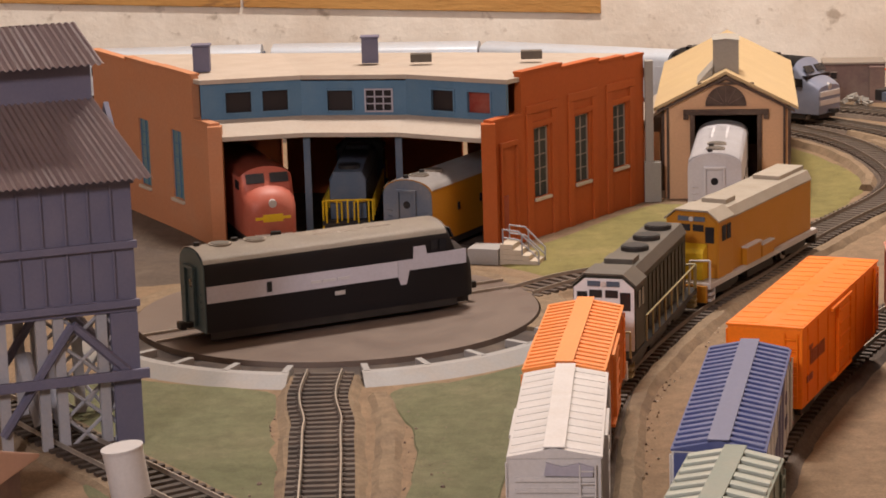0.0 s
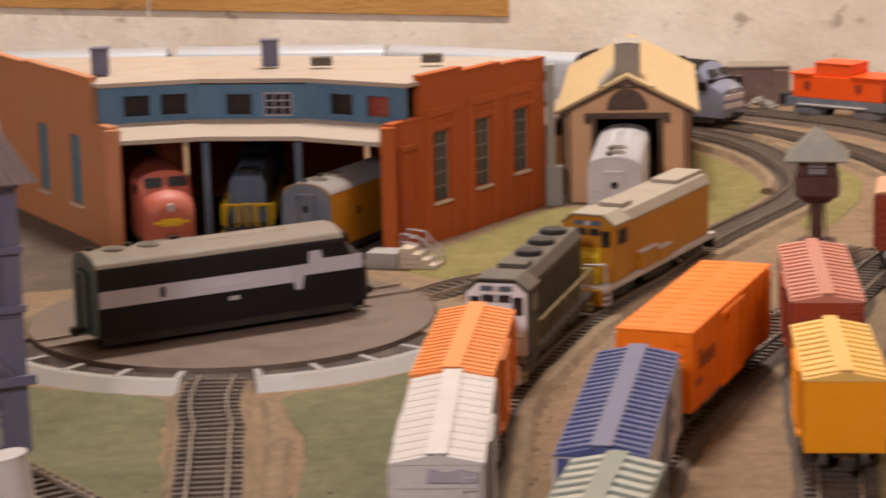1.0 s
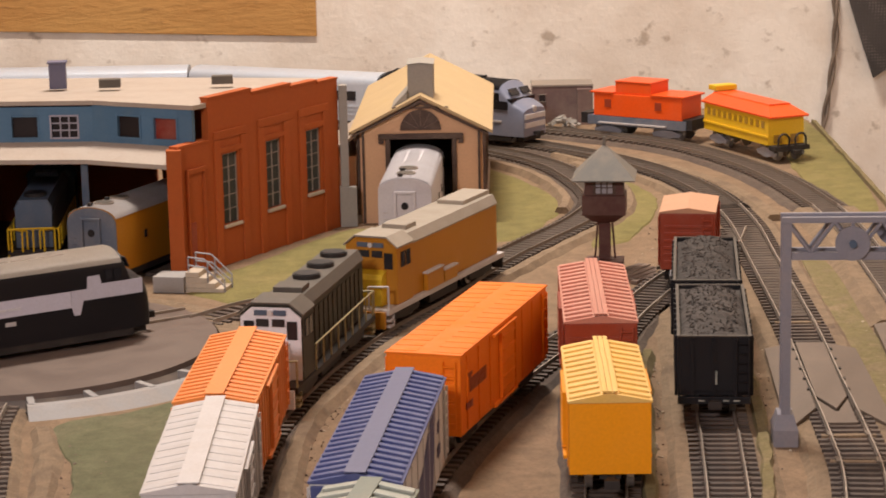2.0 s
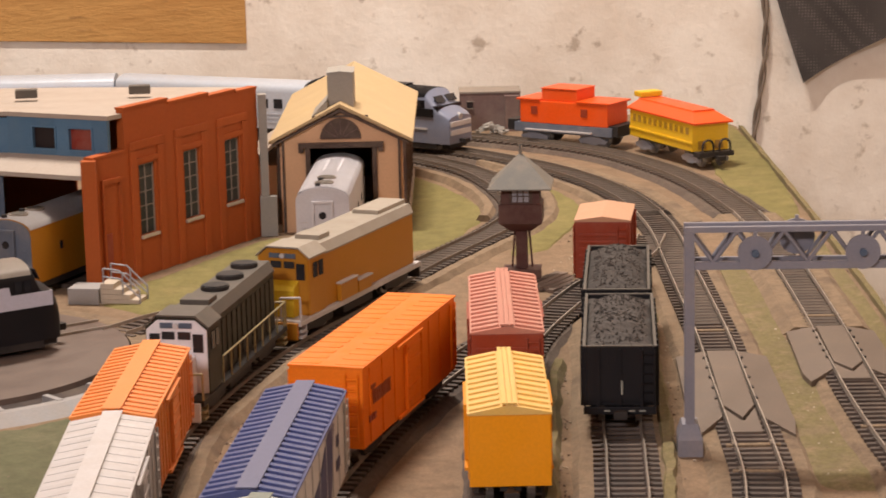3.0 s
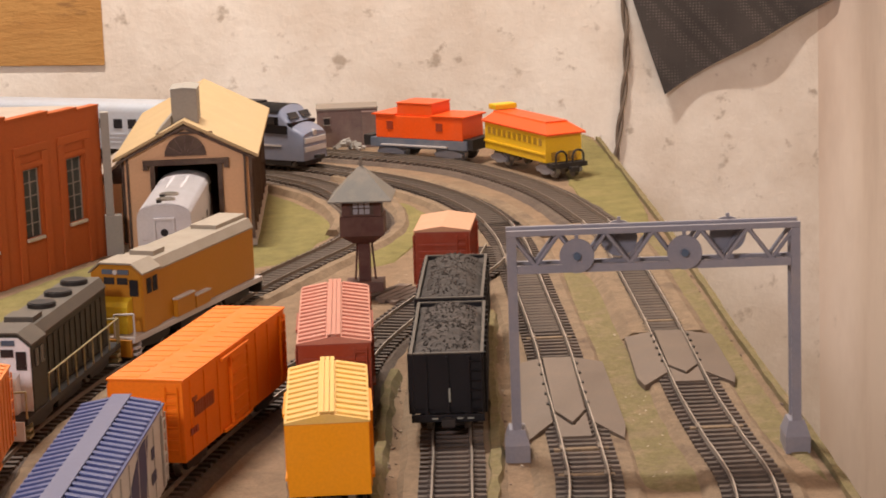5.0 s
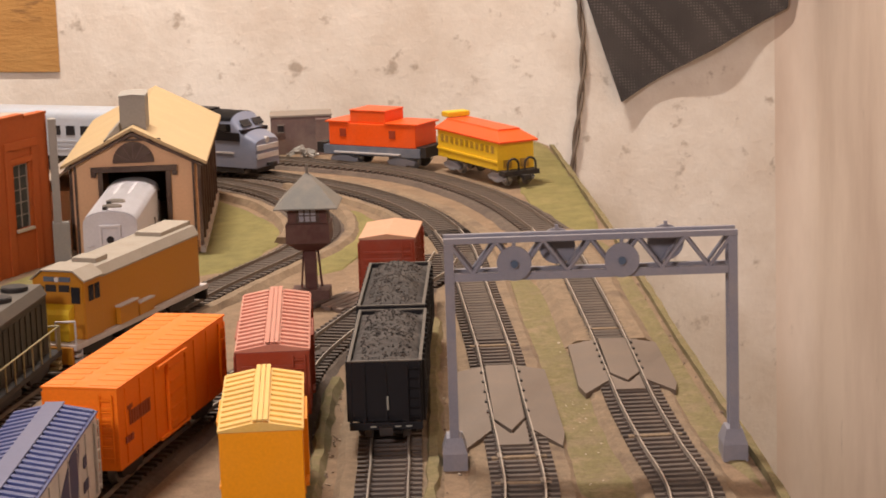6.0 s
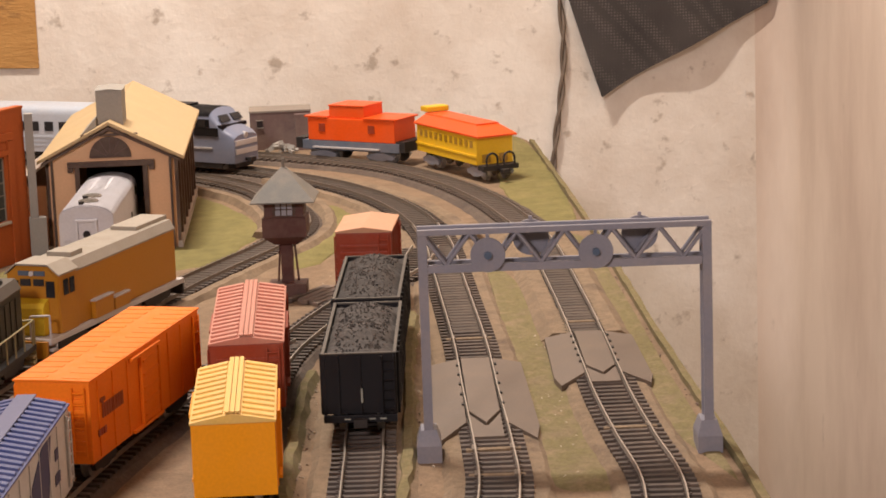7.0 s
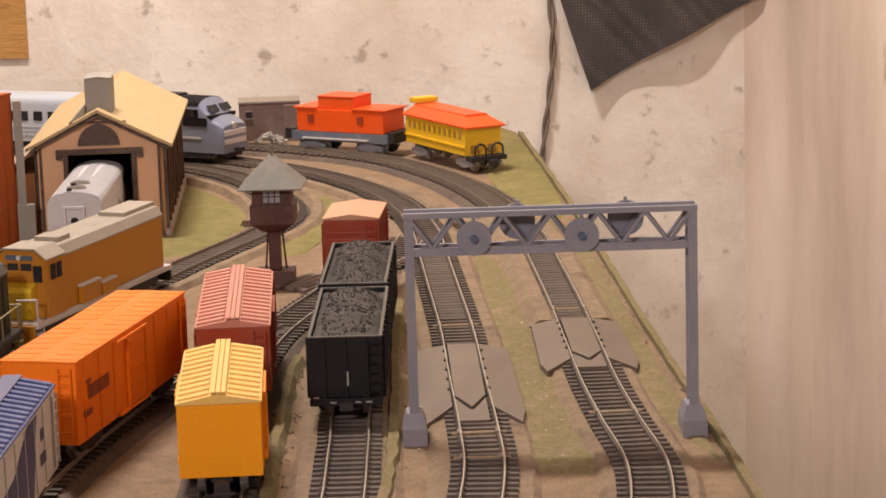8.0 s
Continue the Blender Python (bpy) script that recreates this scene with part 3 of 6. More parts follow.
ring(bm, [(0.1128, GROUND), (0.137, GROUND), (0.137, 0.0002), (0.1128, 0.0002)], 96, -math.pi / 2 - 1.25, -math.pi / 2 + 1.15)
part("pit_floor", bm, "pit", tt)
bm = bmesh.new()
ring(bm, [(0.1130, GROUND), (0.132, GROUND), (0.128, 0.0012), (0.1130, 0.0022)], 96, -math.pi / 2 + 1.16, 3 * math.pi / 2 - 1.26)
part("apron", bm, "ballast", tt)
GAP = 0.135
for a0, a1 in ((-math.pi / 2 + GAP, -math.pi / 2 + 1.15), (-math.pi / 2 - 1.25, -math.pi / 2 - GAP)):
    bm = bmesh.new()
    ring(bm, [(0.1345, GROUND), (0.149, GROUND - 0.0005), (0.1385, 0.0036), (0.1345, 0.0040)], 72, a0, a1)
    part("rim_wall", bm, "rim_white", tt)
first = None
for k in range(-5, 6):
    if k == 0:
        continue
    a = -math.pi / 2 + math.copysign(GAP + 0.018 + (abs(k) - 1) * 0.235, k)
    m = Matrix.Rotation(a, 4, "Z") @ Matrix.Translation((0.126, 0, 0))
    if first is None:
        first = part("rib", boxes((-0.0045, 0.0100, -0.0018, 0.0018, GROUND, 0.0042), bevel=0.0005), "rim_white", tt)
        first.matrix_basis = m
    else:
        again(first, tt, m)
for s in (-1, 1):
    o = part("deck_rail", boxes((-0.112, 0.112, s * 0.0089 - 0.0006, s * 0.0089 + 0.0006, 0.003, RAIL)), "rail", tt)
    o.matrix_basis = Matrix.Rotation(radians(29.3), 4, "Z")

# ---- on the wall ----
for x0, x1, z0, z1 in ((-1.2, -0.303, 0.108, 0.066), (-0.300, 0.049, 0.066, 0.050)):
    bm = bmesh.new()
    prism(bm, [(x0, z0), (x1, z1), (x1, 0.42), (x0, 0.42)], 1.9965, 1.9995, "y", 0.0006)
    tagged(part("wall_board", bm, "board"), "stained plywood board fixed to the whitewashed wall", "board")
bm = bmesh.new()
N = 16
rows = []
for i in range(N + 1):
    u = i / N
    lo = Vector((0.601 + (0.775 - 0.601) * u, 0, -0.008 + 0.088 * u + 0.002 * math.sin(u * 5)))
    hi = Vector((0.530 + (0.79 - 0.530) * u, 0, 0.22))
    row = []
    for j in range(9):
        p = lo.lerp(hi, j / 8)
        p.y = 1.987 + 0.005 * math.sin(u * 9 + j * 0.6)
        row.append(bm.verts.new(p))
    rows.append(row)
for a, b in zip(rows, rows[1:]):
    for j in range(8):
        bm.faces.new((a[j], b[j], b[j + 1], a[j + 1]))
bmesh.ops.recalc_face_normals(bm, faces=bm.faces)
bmesh.ops.solidify(bm, geom=bm.faces[:], thickness=0.002)
tagged(part("mesh_sheet", bm, "mesh", smooth=True), "dark grey perforated mesh sheet hanging in the wall corner", "mesh sheet")
bm = bmesh.new()
for ph in (0, math.pi):
    pts = []
    for i in range(90):
        z = 0.40 - i * 0.0062
        x = 0.553 + 0.008 * math.sin(z * 20 + 0.6) + (0.5 - z) * 0.008
        pts.append(Vector((x + 0.0018 * math.cos(z * 85 + ph), 1.9955 + 0.0018 * math.sin(z * 85 + ph), z)))
    loft(bm, [[p + Vector((0.0019 * math.cos(a), 0.0019 * math.sin(a), 0)) for a in (0, 1.257, 2.513, 3.77, 5.027)] for p in pts])
tagged(part("cable", bm, "wire", smooth=True), "old twisted two-strand cable hanging down the wall", "cable")

# ---- brick roundhouse ----
F0, F1, F2, F3 = Vector((-0.249, 1.176, 0)), Vector((-0.192, 1.186, 0)), Vector((-0.133, 1.176, 0)), Vector((-0.0765, 1.140, 0))
B0, B1, B2, B3 = Vector((-0.352, 1.37, 0)), Vector((-0.218, 1.350, 0)), Vector((-0.090, 1.325, 0)), Vector((0.030, 1.292, 0))
rh = thing("roundhouse", Matrix.Identity(4), "three-stall orange brick roundhouse with blue clerestory and cream roof", "roundhouse")


def flat(a, b):
    """Local frame of a wall from a to b: x along it, y out of it, z up."""
    d = (b - a).normalized()
    return Matrix.Translation(a) @ Matrix.Rotation(math.atan2(d.y, d.x), 4, "Z")


def side_wall(a, b, out, profile, wins, pane, skin="brick"):
    """Stepped brick side wall with recessed window bays; profile: (u, z) of the top line."""
    ln, m = (b - a).length, flat(a, b)
    w = part("brick_wall", bmesh.new(), skin, rh)
    bm = bmesh.new()
    t = 0.005
    # wall cut at each window: columns between, breast below and lintel above
    def top(u):
        z = profile[0][1]
        for p, q in profile:
            if u >= p - 1e-6:
                z = q
        return z
    cuts = sorted({0.0, ln, *[p for p, _ in profile], *[e for u, w0, z0, z1 in wins for e in (u - w0 / 2, u + w0 / 2)]})
    for u0, u1 in zip(cuts, cuts[1:]):
        if u1 - u0 < 1e-5:
            continue
        mid = (u0 + u1) / 2
        hit = [q for q in wins if abs(mid - q[0]) < q[1] / 2]
        zt = top(mid)
        spans = [(GROUND, zt)] if not hit else [(GROUND, hit[0][2]), (hit[0][3], zt)]
        for z0, z1 in spans:
            box(bm, u0, u1, -t / 2, t / 2, z0, z1)
    w.data.materials.clear()
    bm.to_mesh(w.data)
    bm.free()
    w.data.materials.append(M[skin])
    w.matrix_basis = m
    # pilasters and cap courses
    y0, y1 = (t / 2, t / 2 + 0.0013) if out > 0 else (-t / 2 - 0.0013, -t / 2)
    for u, ww, z0, z1 in wins:
        for s in (-1, 1) if skin == "brick" else ():
            uu = u + s * (ww / 2 + 0.0062)
            o = part("pilaster", boxes((uu - 0.0032, uu + 0.0032, y0, y1, GROUND, z1 + 0.010), bevel=0.0004), "brick", rh)
            o.matrix_basis = m
        if skin == "brick":
            o = part("lintel", boxes((u - ww / 2 - 0.0094, u + ww / 2 + 0.0094, y0, y1, z1 + 0.0102, z1 + 0.0155), (u - ww / 2 - 0.003, u + ww / 2 + 0.003, y0, y1 - 0.0006 if out > 0 else y1, z1 + 0.001, z1 + 0.0045), bevel=0.0004), "brick", rh)
            o.matrix_basis = m
        win = part("window", boxes((u - ww / 2, u + ww / 2, -0.0004, 0.0004, z0, z1)), pane, rh)
        win.matrix_basis = m
        bm = bmesh.new()
        f = 0.0008
        ya, yb = -0.0012, 0.0012
        for r in ((u - ww / 2, u - ww / 2 + f, z0, z1), (u + ww / 2 - f, u + ww / 2, z0, z1), (u - ww / 2 + f, u + ww / 2 - f, z1 - f, z1), (u - f / 3, u + f / 3, z0 + f, z1 - f)):
            box(bm, r[0], r[1], ya, yb, r[2], r[3])
        for k in range(1, 5):
            z = z0 + (z1 - z0) * k / 5
            box(bm, u - ww / 2 + f, u + ww / 2 - f, -0.0009, 0.0009, z - f / 2.5, z + f / 2.5)
        part("glazing", bm, "roof_grey" if pane != "pane_blue" else "clerestory", win)
        s0, s1 = (t / 2, t / 2 + 0.002) if out > 0 else (-t / 2 - 0.002, -t / 2)
        part("sill", boxes((u - ww / 2 - 0.0008, u + ww / 2 + 0.0008, s0, s1, z0 - 0.002, z0), bevel=0.0003), "stone", win)
    for (u0, z), nxt in zip(profile, profile[1:] + [(ln, 0)]):
        o = part("coping", boxes((u0, nxt[0], -t / 2 - 0.0008, t / 2 + 0.0008, z + 0.0001, z + 0.0016)), skin, rh)
        o.matrix_basis = m
    return m


LN = (B3 - F3).length
mr = side_wall(F3, B3, -1, [(0.0, 0.0800), (0.034, 0.1060), (0.082, 0.1035), (0.128, 0.1015), (0.160, 0.1000)],
               [(0.0565, 0.0172, 0.0245, 0.0695), (0.106, 0.0172, 0.026, 0.0705), (0.154, 0.0172, 0.028, 0.0705)], "pane_dark")
o = part("side_door", boxes((0.010, 0.0165, -0.0034, -0.0022, 0.0, 0.032), bevel=0.0004), "maroon", rh)
o.matrix_basis = mr
o = part("sunk_bay", boxes((0.008, 0.009, -0.0046, -0.0022, 0.0, 0.066), (0.026, 0.027, -0.0046, -0.0022, 0.0, 0.066), (0.009, 0.026, -0.0046, -0.0022, 0.063, 0.066)), "brick", rh)
o.matrix_basis = mr
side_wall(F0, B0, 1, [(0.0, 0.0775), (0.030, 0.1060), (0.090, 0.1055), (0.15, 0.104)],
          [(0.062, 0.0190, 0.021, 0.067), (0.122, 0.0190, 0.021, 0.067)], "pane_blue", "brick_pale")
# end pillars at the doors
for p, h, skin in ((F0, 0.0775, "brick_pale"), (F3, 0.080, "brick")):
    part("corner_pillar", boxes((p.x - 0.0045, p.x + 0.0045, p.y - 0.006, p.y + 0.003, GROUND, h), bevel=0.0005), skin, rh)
# back wall in three bays
for a, b in ((B0, B1), (B1, B2), (B2, B3)):
    d = (b - a).normalized()
    o = part("back_wall", boxes((0.002, (b - a).length - 0.002, -0.002, 0.002, GROUND, 0.097)), "brick", rh)
    o.matrix_basis = flat(a, b)
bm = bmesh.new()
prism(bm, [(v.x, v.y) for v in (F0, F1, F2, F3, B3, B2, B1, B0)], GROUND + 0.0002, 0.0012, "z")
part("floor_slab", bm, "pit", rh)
for n, p in enumerate((F1, F2)):
    part("door_post", boxes((p.x - 0.0022, p.x + 0.0022, p.y + 0.001, p.y + 0.0055, 0.001, 0.068), bevel=0.0003), "slate_loco", rh, "slate-grey door post")
BACKS = (B0, B1, B2, B3)
FR = (F0, F1, F2, F3)
setback = 0.022
cl = []
for p, q in zip(FR, BACKS):
    cl.append(p + (q - p).normalized() * setback)
WINZ = (0.0820, 0.0955)
tilt = (0.0, -0.0012, 0.0)
for i in range(3):
    # canopy over the doors
    a, b = FR[i], FR[i + 1]
    c, d = cl[i], cl[i + 1]
    s = 0.0005
    ov = Vector((0, -0.004, 0))
    bm = bmesh.new()
    e = [a + ov, b + ov, d, c]
    zs = (0.0705, 0.0705, 0.0785, 0.0785)
    lo = [bm.verts.new((p.x, p.y, z - 0.0028)) for p, z in zip(e, zs)]
    hi = [bm.verts.new((p.x, p.y, z)) for p, z in zip(e, zs)]
    bm.faces.new(lo[::-1]), bm.faces.new(hi)
    for k in range(4):
        bm.faces.new((lo[k], lo[(k + 1) % 4], hi[(k + 1) % 4], hi[k]))
    bmesh.ops.recalc_face_normals(bm, faces=bm.faces)
    part("canopy", bm, "cream", rh, "cream canopy over a stall door")
    # clerestory with two windows
    ln = (d - c).length
    m = flat(c, d) @ Matrix.Translation((0, 0, tilt[i]))
    ws = (ln * 0.37, ln * 0.735)
    half = 0.0084
    edges = sorted([0, ln] + [w + k * half for w in ws for k in (-1, 1)])
    for k, (u0, u1) in enumerate(zip(edges, edges[1:])):
        for z0, z1 in (((0.0775, WINZ[0]), (WINZ[1], 0.1015)) if k % 2 else ((0.0775, 0.1015),)):
            o = part("clerestory_panel", boxes((u0, u1, -0.0015, 0.0015, z0, z1)), "clerestory", rh, "dusty blue clerestory wall")
            o.matrix_basis = m
    for k, w in enumerate(ws):
        win = part("window", boxes((w - half, w + half, 0.0006, 0.0012, WINZ[0], WINZ[1])), "pane_red" if (i, k) == (2, 1) else "void", rh)
        win.matrix_basis = m
        fr = bmesh.new()
        for r in ((w - half - 0.0009, w - half + 0.0002, WINZ[0] - 0.0009, WINZ[1] + 0.0009), (w + half - 0.0002, w + half + 0.0009, WINZ[0] - 0.0009, WINZ[1] + 0.0009)):
            box(fr, r[0], r[1], -0.0022, -0.0014, r[2], r[3])
        box(fr, w - half + 0.0003, w + half - 0.0003, -0.0022, -0.0014, WINZ[0] - 0.0009, WINZ[0] + 0.0002)
        box(fr, w - half + 0.0003, w + half - 0.0003, -0.0022, -0.0014, WINZ[1] - 0.0002, WINZ[1] + 0.0009)
        if (i, k) == (1, 1):
            for q in (1, 2):
                x = w - half + 2 * half * q / 3
                z = WINZ[0] + (WINZ[1] - WINZ[0]) * q / 3
                box(fr, x - 0.0004, x + 0.0004, -0.0012, 0.0, WINZ[0], WINZ[1])
                box(fr, w - half, w + half, -0.0013, -0.0001, z - 0.0004, z + 0.0004)
        part("window_frame", fr, "violet_band" if (i, k) == (1, 1) else "clerestory", win)
    # roof bay
    e2 = [c + Vector((0, -0.003, 0)), d + Vector((0, -0.003, 0)), BACKS[i + 1], BACKS[i]]
    zs = (0.1015, 0.1015, 0.098, 0.098)
    bm = bmesh.new()
    lo = [bm.verts.new((p.x, p.y, z)) for p, z in zip(e2, zs)]
    hi = [bm.verts.new((p.x, p.y, z + 0.0028)) for p, z in zip(e2, zs)]
    bm.faces.new(lo[::-1]), bm.faces.new(hi)
    for k in range(4):
        bm.faces.new((lo[k], lo[(k + 1) % 4], hi[(k + 1) % 4], hi[k]))
    bmesh.ops.recalc_face_normals(bm, faces=bm.faces)
    part("roof", bm, "cream", rh, "cream flat roof bay")
# chimneys and low vents on the roof
for x, y, w, h in ((-0.262, 1.24, 0.0055, 0.0165), (-0.152, 1.26, 0.0055, 0.0165)):
    st = part("chimney", boxes((x - w, x + w, y - w * 0.8, y + w * 0.8, 0.104, 0.104 + h), bevel=0.0005), "slate", rh, "dark slate square smoke stack")
    part("stack_cap", boxes((x - w - 0.0008, x + w + 0.0008, y - w - 0.0002, y + w + 0.0002, 0.104 + h + 0.0002, 0.1055 + h), bevel=0.0003), "slate", st)
for x, y in ((-0.118, 1.25), (-0.045, 1.25)):
    part("roof_vent", boxes((x - 0.007, x + 0.007, y - 0.004, y + 0.004, 0.105, 0.1105), bevel=0.0006), "hood_roof", rh)
part("downpipe", boxes((B3.x + 0.003, B3.x + 0.0085, B3.y - 0.004, B3.y + 0.003, GROUND, 0.096), (B3.x + 0.002, B3.x + 0.0135, B3.y - 0.0045, B3.y + 0.003, GROUND, 0.026), bevel=0.0005), "cupola_grey", rh, "grey corner pipe box")

# concrete steps with a rail beside the roundhouse
st = thing("steps", Matrix.Translation((-0.058, 1.105, GROUND)) @ Matrix.Rotation(radians(-18), 4, "Z"), "pale concrete steps with a bent wire handrail", "steps")
for k in range(4):
    part("step", boxes((-0.012 + 0.004 * k * 0, 0.012 - 0.0052 * k, -0.008, 0.008, 0.0032 * k + 0.0001, 0.0032 * (k + 1)), bevel=0.0003), "stone", st)
for s in (-1, 1):
    for p, q in (((-0.010, 0.0132), (-0.010, 0.022)), ((-0.010, 0.022), (0.0, 0.021)), ((0.0, 0.021), (0.0125, 0.009)), ((0.0125, 0.009), (0.0125, 0.0)), ((0.002, 0.006), (0.002, 0.019)), ((-0.010, 0.017), (0.0, 0.016)), ((0.0, 0.016), (0.0125, 0.0045))):
        bm = bmesh.new()
        rod(bm, (p[0], s * 0.0072, p[1]), (q[0], s * 0.0072, q[1]), 0.0005, 6)
        part("handrail", bm, "leg_grey", st)
part("landing", boxes((-0.032, -0.0125, -0.010, 0.008, 0.0001, 0.0100), bevel=0.0004), "rim_white", st)

# ---- engine house ----
EH = Matrix.Translation((0.0885, 1.294, 0)) @ Matrix.Rotation(radians(-7.0), 4, "Z")
eh = thing("engine_house", EH, "peach board engine house with straw roof, dark trim and grey cupola", "engine house")
W, D, EV, RG = 0.0405, 0.225, 0.0645, 0.0850
DW, DH = 0.0220, 0.0570
bm = bmesh.new()
th = 0.003
prism(bm, [(-W, GROUND), (-DW, GROUND), (-DW, DH), (DW, DH), (DW, GROUND), (W, GROUND), (W, EV), (0, RG - 0.001), (-W, EV)], 0, th, "y")
part("front_wall", bm, "peach", eh)
for s in (-1, 1):
    part("side_wall", boxes((s * W - th / 2, s * W + th / 2, th + 0.0005, D, GROUND, EV + 0.001)), "peach", eh)
    for k in range(8):
        y = 0.004 + k * (D - 0.012) / 7
        part("side_post", boxes((s * (W + 0.0024) - 0.0012, s * (W + 0.0024) + 0.0012, y, y + 0.005, GROUND, EV - 0.001)), "trim_brown", eh)
    part("base_board", boxes((s * (W + 0.0032) - 0.0016, s * (W + 0.0032) + 0.0016, 0.0, D, GROUND, 0.0035)), "cream", eh)
    bm = bmesh.new()
    x1, x0 = s * (W + 0.0085), 0
    sl = (RG - EV) / W
    z1 = RG - sl * (W + 0.0085)
    pts = [(x0, RG), (x1, z1), (x1, z1 + 0.0022), (x0, RG + 0.0022)]
    prism(bm, pts if s > 0 else pts[::-1], -0.0035, D + 0.008, "y")
    part("roof", bm, "roof_yellow", eh, "straw-yellow sloping roof")
    bm = bmesh.new()
    prism(bm, [(0, RG - 0.0012), (s * (W + 0.006), RG - 0.0012 - sl * (W + 0.006)), (s * (W + 0.006), RG - 0.0028 - sl * (W + 0.006)), (0, RG - 0.0032)], -0.0035, -0.0004, "y")
    part("barge_board", bm, "trim_brown", eh)
    part("door_jamb", boxes((s * DW - 0.0016 + s * 0.0008, s * DW + 0.0016 + s * 0.0008, -0.0022, -0.0002, GROUND, DH)), "trim_brown", eh)
    part("corner_trim", boxes((s * W - 0.0008 - s * 0.0009, s * W + 0.0008 - s * 0.0009, -0.0016, -0.0001, GROUND, EV - 0.002)), "trim_brown", eh)
    bm = bmesh.new()
    rod(bm, (s * 0.013, -0.0014, RG - 0.0085), (0, -0.0014, RG - 0.0030), 0.0011, 6)
    part("gable_brace", bm, "trim_brown", eh)
part("back_wall", boxes((-W, W, D, D + 0.002, GROUND, EV)), "trim_brown", eh)
part("lintel", boxes((-DW - 0.007, DW + 0.007, -0.0034, -0.0003, DH, DH + 0.0036), (-DW - 0.007, -DW - 0.0035, -0.0033, -0.0003, DH - 0.003, DH - 0.0001), (DW + 0.0035, DW + 0.007, -0.0033, -0.0003, DH - 0.003, DH - 0.0001), bevel=0.0003), "trim_brown", eh)
bm = bmesh.new()
prism(bm, [(0.0140 * math.cos(a), 0.0630 + 0.0140 * math.sin(a)) for a in [math.pi * k / 16 for k in range(17)]], -0.0016, -0.0002, "y")
fan = part("fanlight", bm, "trim_brown", eh)
bm = bmesh.new()
for k in range(1, 6):
    a = math.pi * k / 6
    rod(bm, (0.003 * math.cos(a), -0.0018, 0.0630 + 0.003 * math.sin(a)), (0.0135 * math.cos(a), -0.0018, 0.0630 + 0.0135 * math.sin(a)), 0.0003, 5)
part("glazing_bar", bm, "hut", fan)
part("tie_beam", boxes((-0.019, 0.019, -0.0022, -0.0003, RG - 0.0072, RG - 0.0060)), "trim_brown", eh)
cu = part("cupola", boxes((-0.0088, 0.0088, 0.012, 0.042, RG - 0.010, RG + 0.0215), bevel=0.0004), "cupola_grey", eh, "grey square cupola")
bm = bmesh.new()
prism(bm, [(-0.0094, RG + 0.0216), (0.0094, RG + 0.0216), (0.0, RG + 0.0226)], 0.011, 0.043, "y")
part("cupola_roof", bm, "cupola_grey", cu)
# Cupola's cast shade on the west roof slope, shaped as a grey wedge.
bm = bmesh.new()
prism(bm, [(-0.0200, RG - 0.0078), (-0.0090, RG - 0.0022), (-0.0090, RG + 0.004)], 0.006, 0.047, "y")
part("cupola_flashing", bm, "cupola_grey", eh)
# lean-to on the west side
part("lean_to", boxes((-W - 0.022, -W - 0.0046, 0.008, 0.10, GROUND, 0.044), bevel=0.0004), "peach", eh)
bm = bmesh.new()
prism(bm, [(-W - 0.025, 0.0445), (-W - 0.0045, 0.058), (-W - 0.0045, 0.060), (-W - 0.025, 0.0465)], 0.003, 0.105, "y")
part("lean_to_roof", bm, "cream", eh)

# ---- signal tower ----
tw = thing("signal_tower", Matrix.Translation((0.185, 1.112, GROUND)) @ Matrix.Rotation(radians(-12), 4, "Z"), "dark maroon signal tower on a post with grey pyramid roof", "signal tower")
part("plinth", boxes((-0.0115, 0.0115, -0.009, 0.009, 0, 0.0085), bevel=0.0006), "tower_brown", tw)
part("post", boxes((-0.0036, 0.0036, -0.003, 0.003, 0.0085, 0.0335), bevel=0.0003), "tower_brown", tw)
for s in (-1, 1):
    bm = bmesh.new()
    rod(bm, (s * 0.0062, 0.003, 0.0085), (s * 0.0042, 0.0045, 0.034), 0.0007, 6)
    part("brace", bm, "tower_brown", tw)
bm = bmesh.new()
loft(bm, [[(sx * w, sy * w * 0.9, z) for sx, sy in ((-1, -1), (1, -1), (1, 1), (-1, 1))] for w, z in ((0.0065, 0.0325), (0.0125, 0.0375), (0.0132, 0.0378), (0.0132, 0.0495), (0.0118, 0.0500), (0.0116, 0.0600))])
cab = part("cabin", bm, "tower_brown", tw)
for k in range(3):
    for q in range(2):
        x, z = -0.0048 + 0.0036 * k, 0.0512 + 0.0040 * q
        part("pane", boxes((x, x + 0.0028, -0.0113, -0.0105, z, z + 0.0032)), "leg_grey", cab, "pale dusty window pane")
part("window_frame", boxes((-0.0066, 0.0072, -0.0109, -0.0104, 0.0505, 0.0600)), "trim_brown", cab)
part("side_window", boxes((0.0114, 0.0120, -0.006, 0.006, 0.0510, 0.0590)), "trim_brown", cab)
bm = bmesh.new()
loft(bm, [[(sx * w, sy * w, z) for sx, sy in ((-1, -1), (1, -1), (1, 1), (-1, 1))] for w, z in ((0.0192, 0.0596), (0.0192, 0.0604), (0.0012, 0.0790))])
part("roof", bm, "tower_roof", tw, "grey pyramid roof")
bm = bmesh.new()
rod(bm, (0.0, 0, 0.077), (0.0, 0, 0.0845), 0.0010, 8)
part("finial", bm, "tower_roof", tw)

